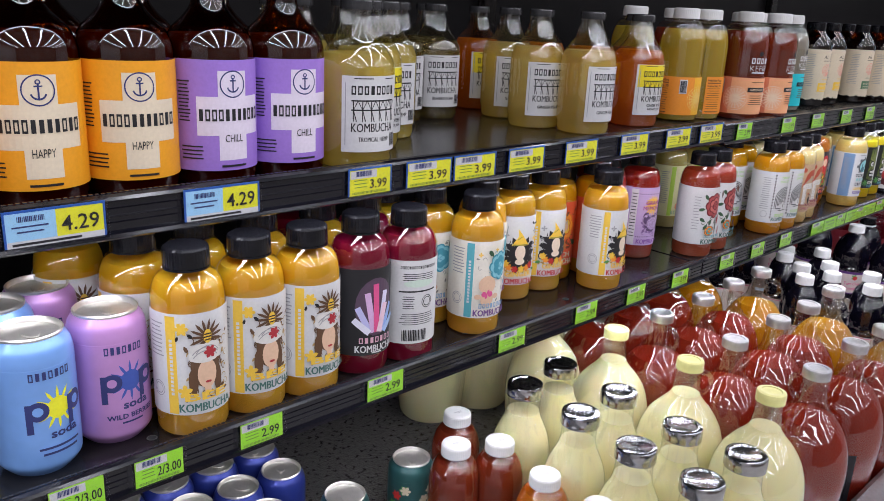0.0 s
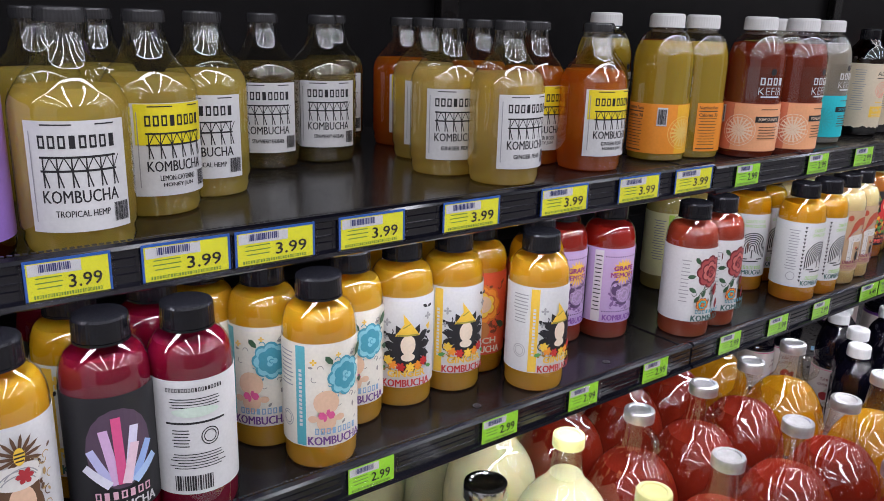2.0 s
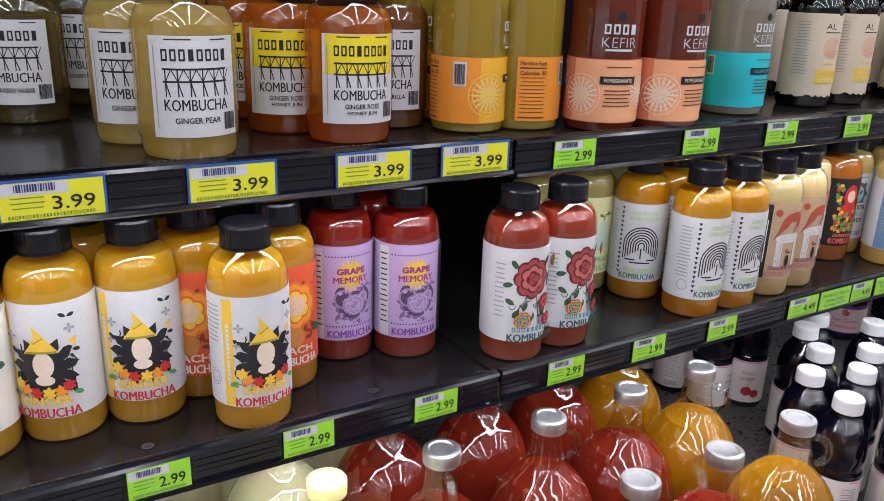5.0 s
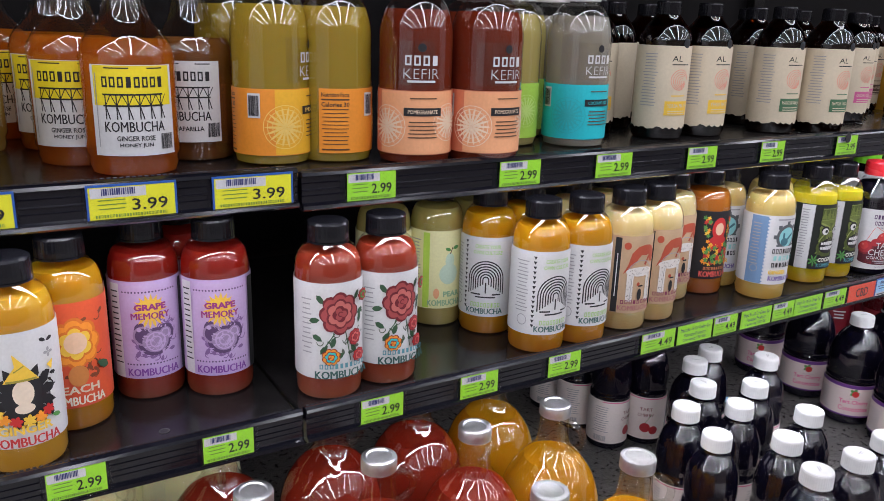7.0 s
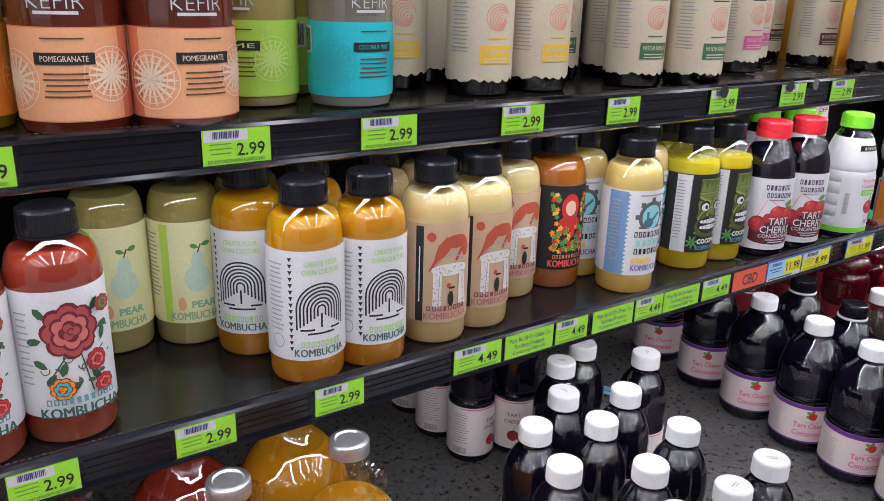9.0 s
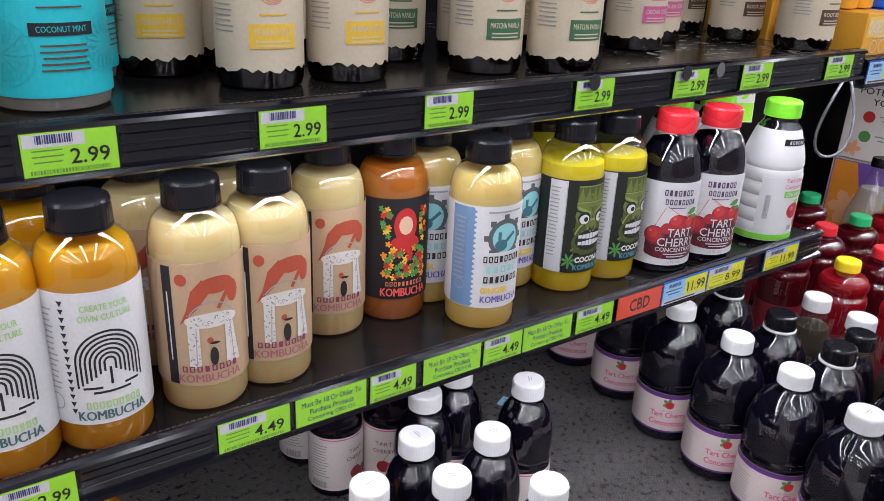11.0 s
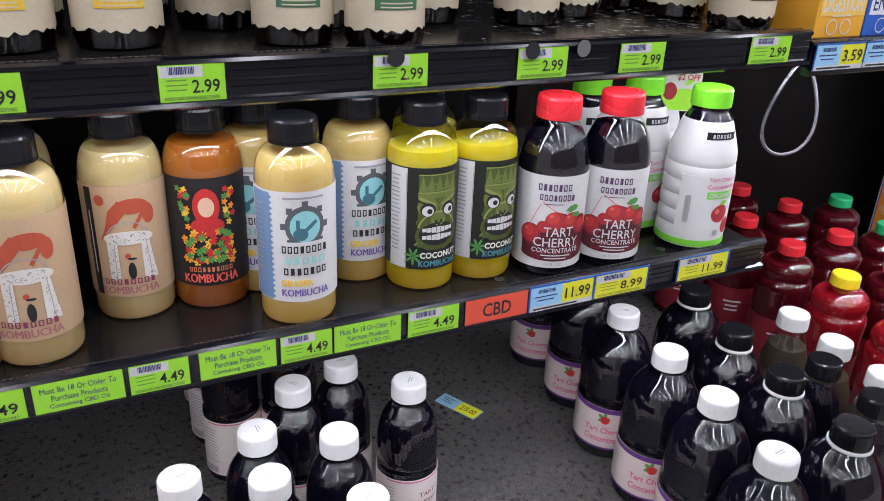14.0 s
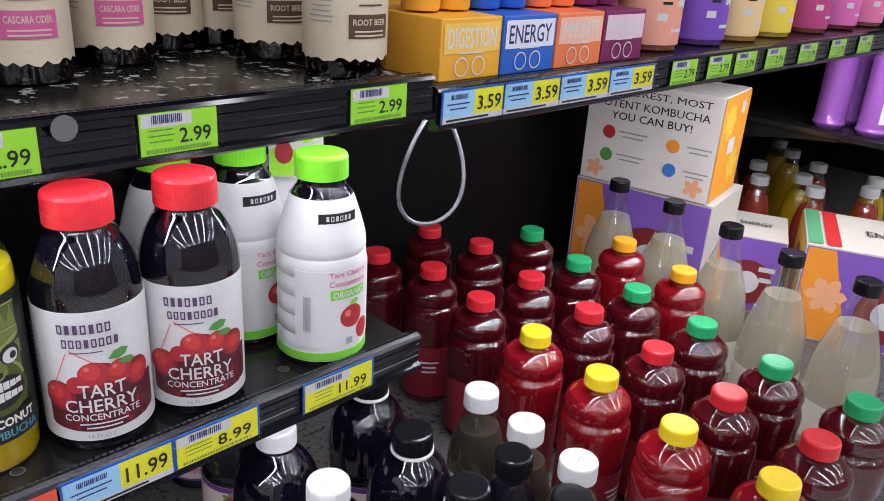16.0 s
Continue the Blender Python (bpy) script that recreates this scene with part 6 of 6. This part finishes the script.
tall = carton("kombucha_carton", "tall pale printed kombucha carton standing on boxes", 0.26, 0.16, 0.20, ink(0.78, 0.72, 0.66), [
    ("front", BLACK, [say("THE PUREST, MOST", 0, 0.180, 0.22, 0.015, 0.01), say("POTENT KOMBUCHA", 0, 0.157, 0.22, 0.015, 0.01), say("YOU CAN BUY!", 0, 0.134, 0.16, 0.015, 0.01)]),
    ("front", RED, [disc(-0.08, 0.100, 0.013)]), ("front", ORANGE, [disc(0.05, 0.096, 0.013)]), ("front", GREEN, [disc(-0.08, 0.055, 0.013)]), ("front", ink(0.05, 0.20, 0.55), [disc(0.05, 0.050, 0.013)]), ("front", GREY, [bars(-0.03, 0.104, 0.06, 2, 0.009, 0.003), bars(0.10, 0.100, 0.05, 2, 0.009, 0.003), bars(-0.03, 0.059, 0.06, 2, 0.009, 0.003), bars(0.10, 0.054, 0.05, 2, 0.009, 0.003)]), ("front", PEACH, [petals(-0.10, 0.025, 0.02, 5), petals(0.10, 0.025, 0.02, 5)]),
    ("right", ink(0.86, 0.36, 0.03), [rect(0, 0.100, 0.155, 0.195)]), ("right", GOLD, [petals(-0.03, 0.15, 0.035, 7), petals(0.03, 0.06, 0.035, 6)]), ("right", WHITE, [rect(0, 0.10, 0.04, 0.03), petals(0.04, 0.17, 0.018, 5)])], "carton")
tall.matrix_basis = pose(3.42, 0.975, DECK + 0.238, 0, 0, -80)


def party_box(x, y, z, rz, w, d, h, label):
    c = carton("drink_box", label, w, d, h, ink(0.60, 0.56, 0.48), [("front", ink(0.22, 0.10, 0.46), [rect(0.0, h / 2, w * 0.98, h * 0.96)]), ("front", ORANGE, [[[(-w * 0.48, h * 0.02), (-w * 0.1, h * 0.02), (-w * 0.3, h * 0.97), (-w * 0.48, h * 0.97)]]]), ("front", PEACH, [petals(-w * 0.3, h * 0.5, h * 0.2, 6)]), ("front", MAROON, [disc(w * 0.12, h * 0.4, h * 0.30)]), ("front", WHITE, [disc(w * 0.12, h * 0.4, h * 0.15), bars(w * 0.33, h * 0.6, w * 0.2, 2, h * 0.14, h * 0.06)]),
        ("left", GOLD, [rect(0, h / 2, d * 0.96, h * 0.96)]), ("left", RED, [disc(0, h * 0.5, h * 0.3)]), ("left", GREEN, [petals(d * 0.2, h * 0.6, h * 0.2, 5)]), ("top", ink(0.10, 0.34, 0.16), [rect(-w * 0.44, 0, w * 0.10, d * 0.96)]), ("top", RED, [rect(-w * 0.32, 0, w * 0.10, d * 0.96)]), ("top", BLACK, [say("ENERGY", w * 0.12, 0, w * 0.4, d * 0.14, 0.01)])], "box", "printed drink boxes on the deck")
    c.matrix_basis = pose(x, y, z, 0, 0, rz)


party_box(3.44, 0.975, DECK, -80, 0.28, 0.19, 0.236, "bright printed drink box under a carton")
party_box(3.62, 0.60, DECK, -66, 0.26, 0.22, 0.19, "bright rainbow and purple printed drink box on the deck")
party_box(3.56, 0.83, DECK, -66, 0.16, 0.16, 0.16, "bright printed drink box on the deck")
# purple cans on the far lower shelf
far_can = can("tall purple and white soda can", surface("purple_can_paint", (0.30, 0.10, 0.42), 0.3, 0.2), [(WHITE, [rect(0, 0.03, 0.05, 0.04)])], 0.030, 0.16, "purple cans on the far shelf")
place(far_can, [(3.72 + 0.075 * k, 0.69 + 0.085 * j) for k in range(9) for j in range(2)], SHELF_B, (0, 80))

# a dropped tag, a wire loop under the shelf, and torn bits of label on the shelf's edge
slip = tagged(new("loose_tag"), "loose blue and yellow price slip lying on the deck", "price tag")
part("card", box(bmesh.new(), -0.036, -0.013, 0, 0.036, 0.013, 0.0006), SKY, slip)
flat_print(slip, YELLOW, [rect(0.017, 0, 0.036, 0.024)], pose(0, 0, 0.0009))
flat_print(slip, BLACK, [say("2/5.00", 0.017, 0, 0.026, 0.011, 0.01), bars(-0.02, 0.006, 0.024, 3, 0.005, 0.0015)], pose(0, 0, 0.0012))
slip.matrix_basis = pose(2.238, 0.935, DECK + 0.001, 0, 0, -64)
bm = bmesh.new()
ring = []
for k in range(40):
    a = 2 * math.pi * k / 40
    c = Vector((0.037 * math.cos(a) * (1 - 0.2 * math.sin(a)), 0.004 * math.sin(2 * a), 0.052 * math.sin(a)))
    n = Vector((math.cos(a), 0, math.sin(a)))
    ring.append([bm.verts.new(c + 0.0019 * (math.cos(b) * n + math.sin(b) * Vector((0, 1, 0)))) for b in [2 * math.pi * j / 7 for j in range(7)]])
for i in range(40):
    for j in range(7):
        bm.faces.new((ring[i][j], ring[i][(j + 1) % 7], ring[(i + 1) % 40][(j + 1) % 7], ring[(i + 1) % 40][j]))
loop = tagged(part("wire_loop", bm, WIRE, smooth=True), "coiled grey wire loop hanging under the shelf", "cable")
loop.matrix_basis = pose(2.486, 0.672, 1.106)
TORN = ink(0.14, 0.14, 0.14)
for x, r, mat in ((1.998, 0.0075, BLACK), (2.118, 0.0075, BLACK), (2.168, 0.0075, TORN)):
    th = tagged(part("torn_label", print_mesh(flat([disc(0, 0, r, r * 0.95, 14)])), mat), "torn round sticker hanging on the shelf edge", "sticker")
    th.matrix_basis = pose(x, FRONT - 0.0055, SHELF_A2 - 0.004, 88, 0, 8)
    sol = th.modifiers.new("thickness", "SOLIDIFY")
    sol.thickness = 0.0006
tag = tagged(new("hang_tag"), "green and white coupon card hung on a bottle neck", "tag")
part("card", box(bmesh.new(), -0.024, -0.0004, -0.026, 0.024, 0.0004, 0.026), ink(0.72, 0.74, 0.66), tag)
flat_print(tag, LIME, [rect(0, -0.013, 0.046, 0.024), leaf(0.005, 0.004, 0.012, 30)], pose(0, -0.0007, 0, 90, 0, 0))
flat_print(tag, CRIMSON, [disc(-0.011, -0.004, 0.008, 0.010), say("$2 OFF", 0.009, 0.012, 0.026, 0.008, 0.02)], pose(0, -0.0010, 0, 90, 0, 0))
tag.matrix_basis = pose(2.41, 0.768, BOARD[SHELF_B] + 0.148, -6, 0, -28)
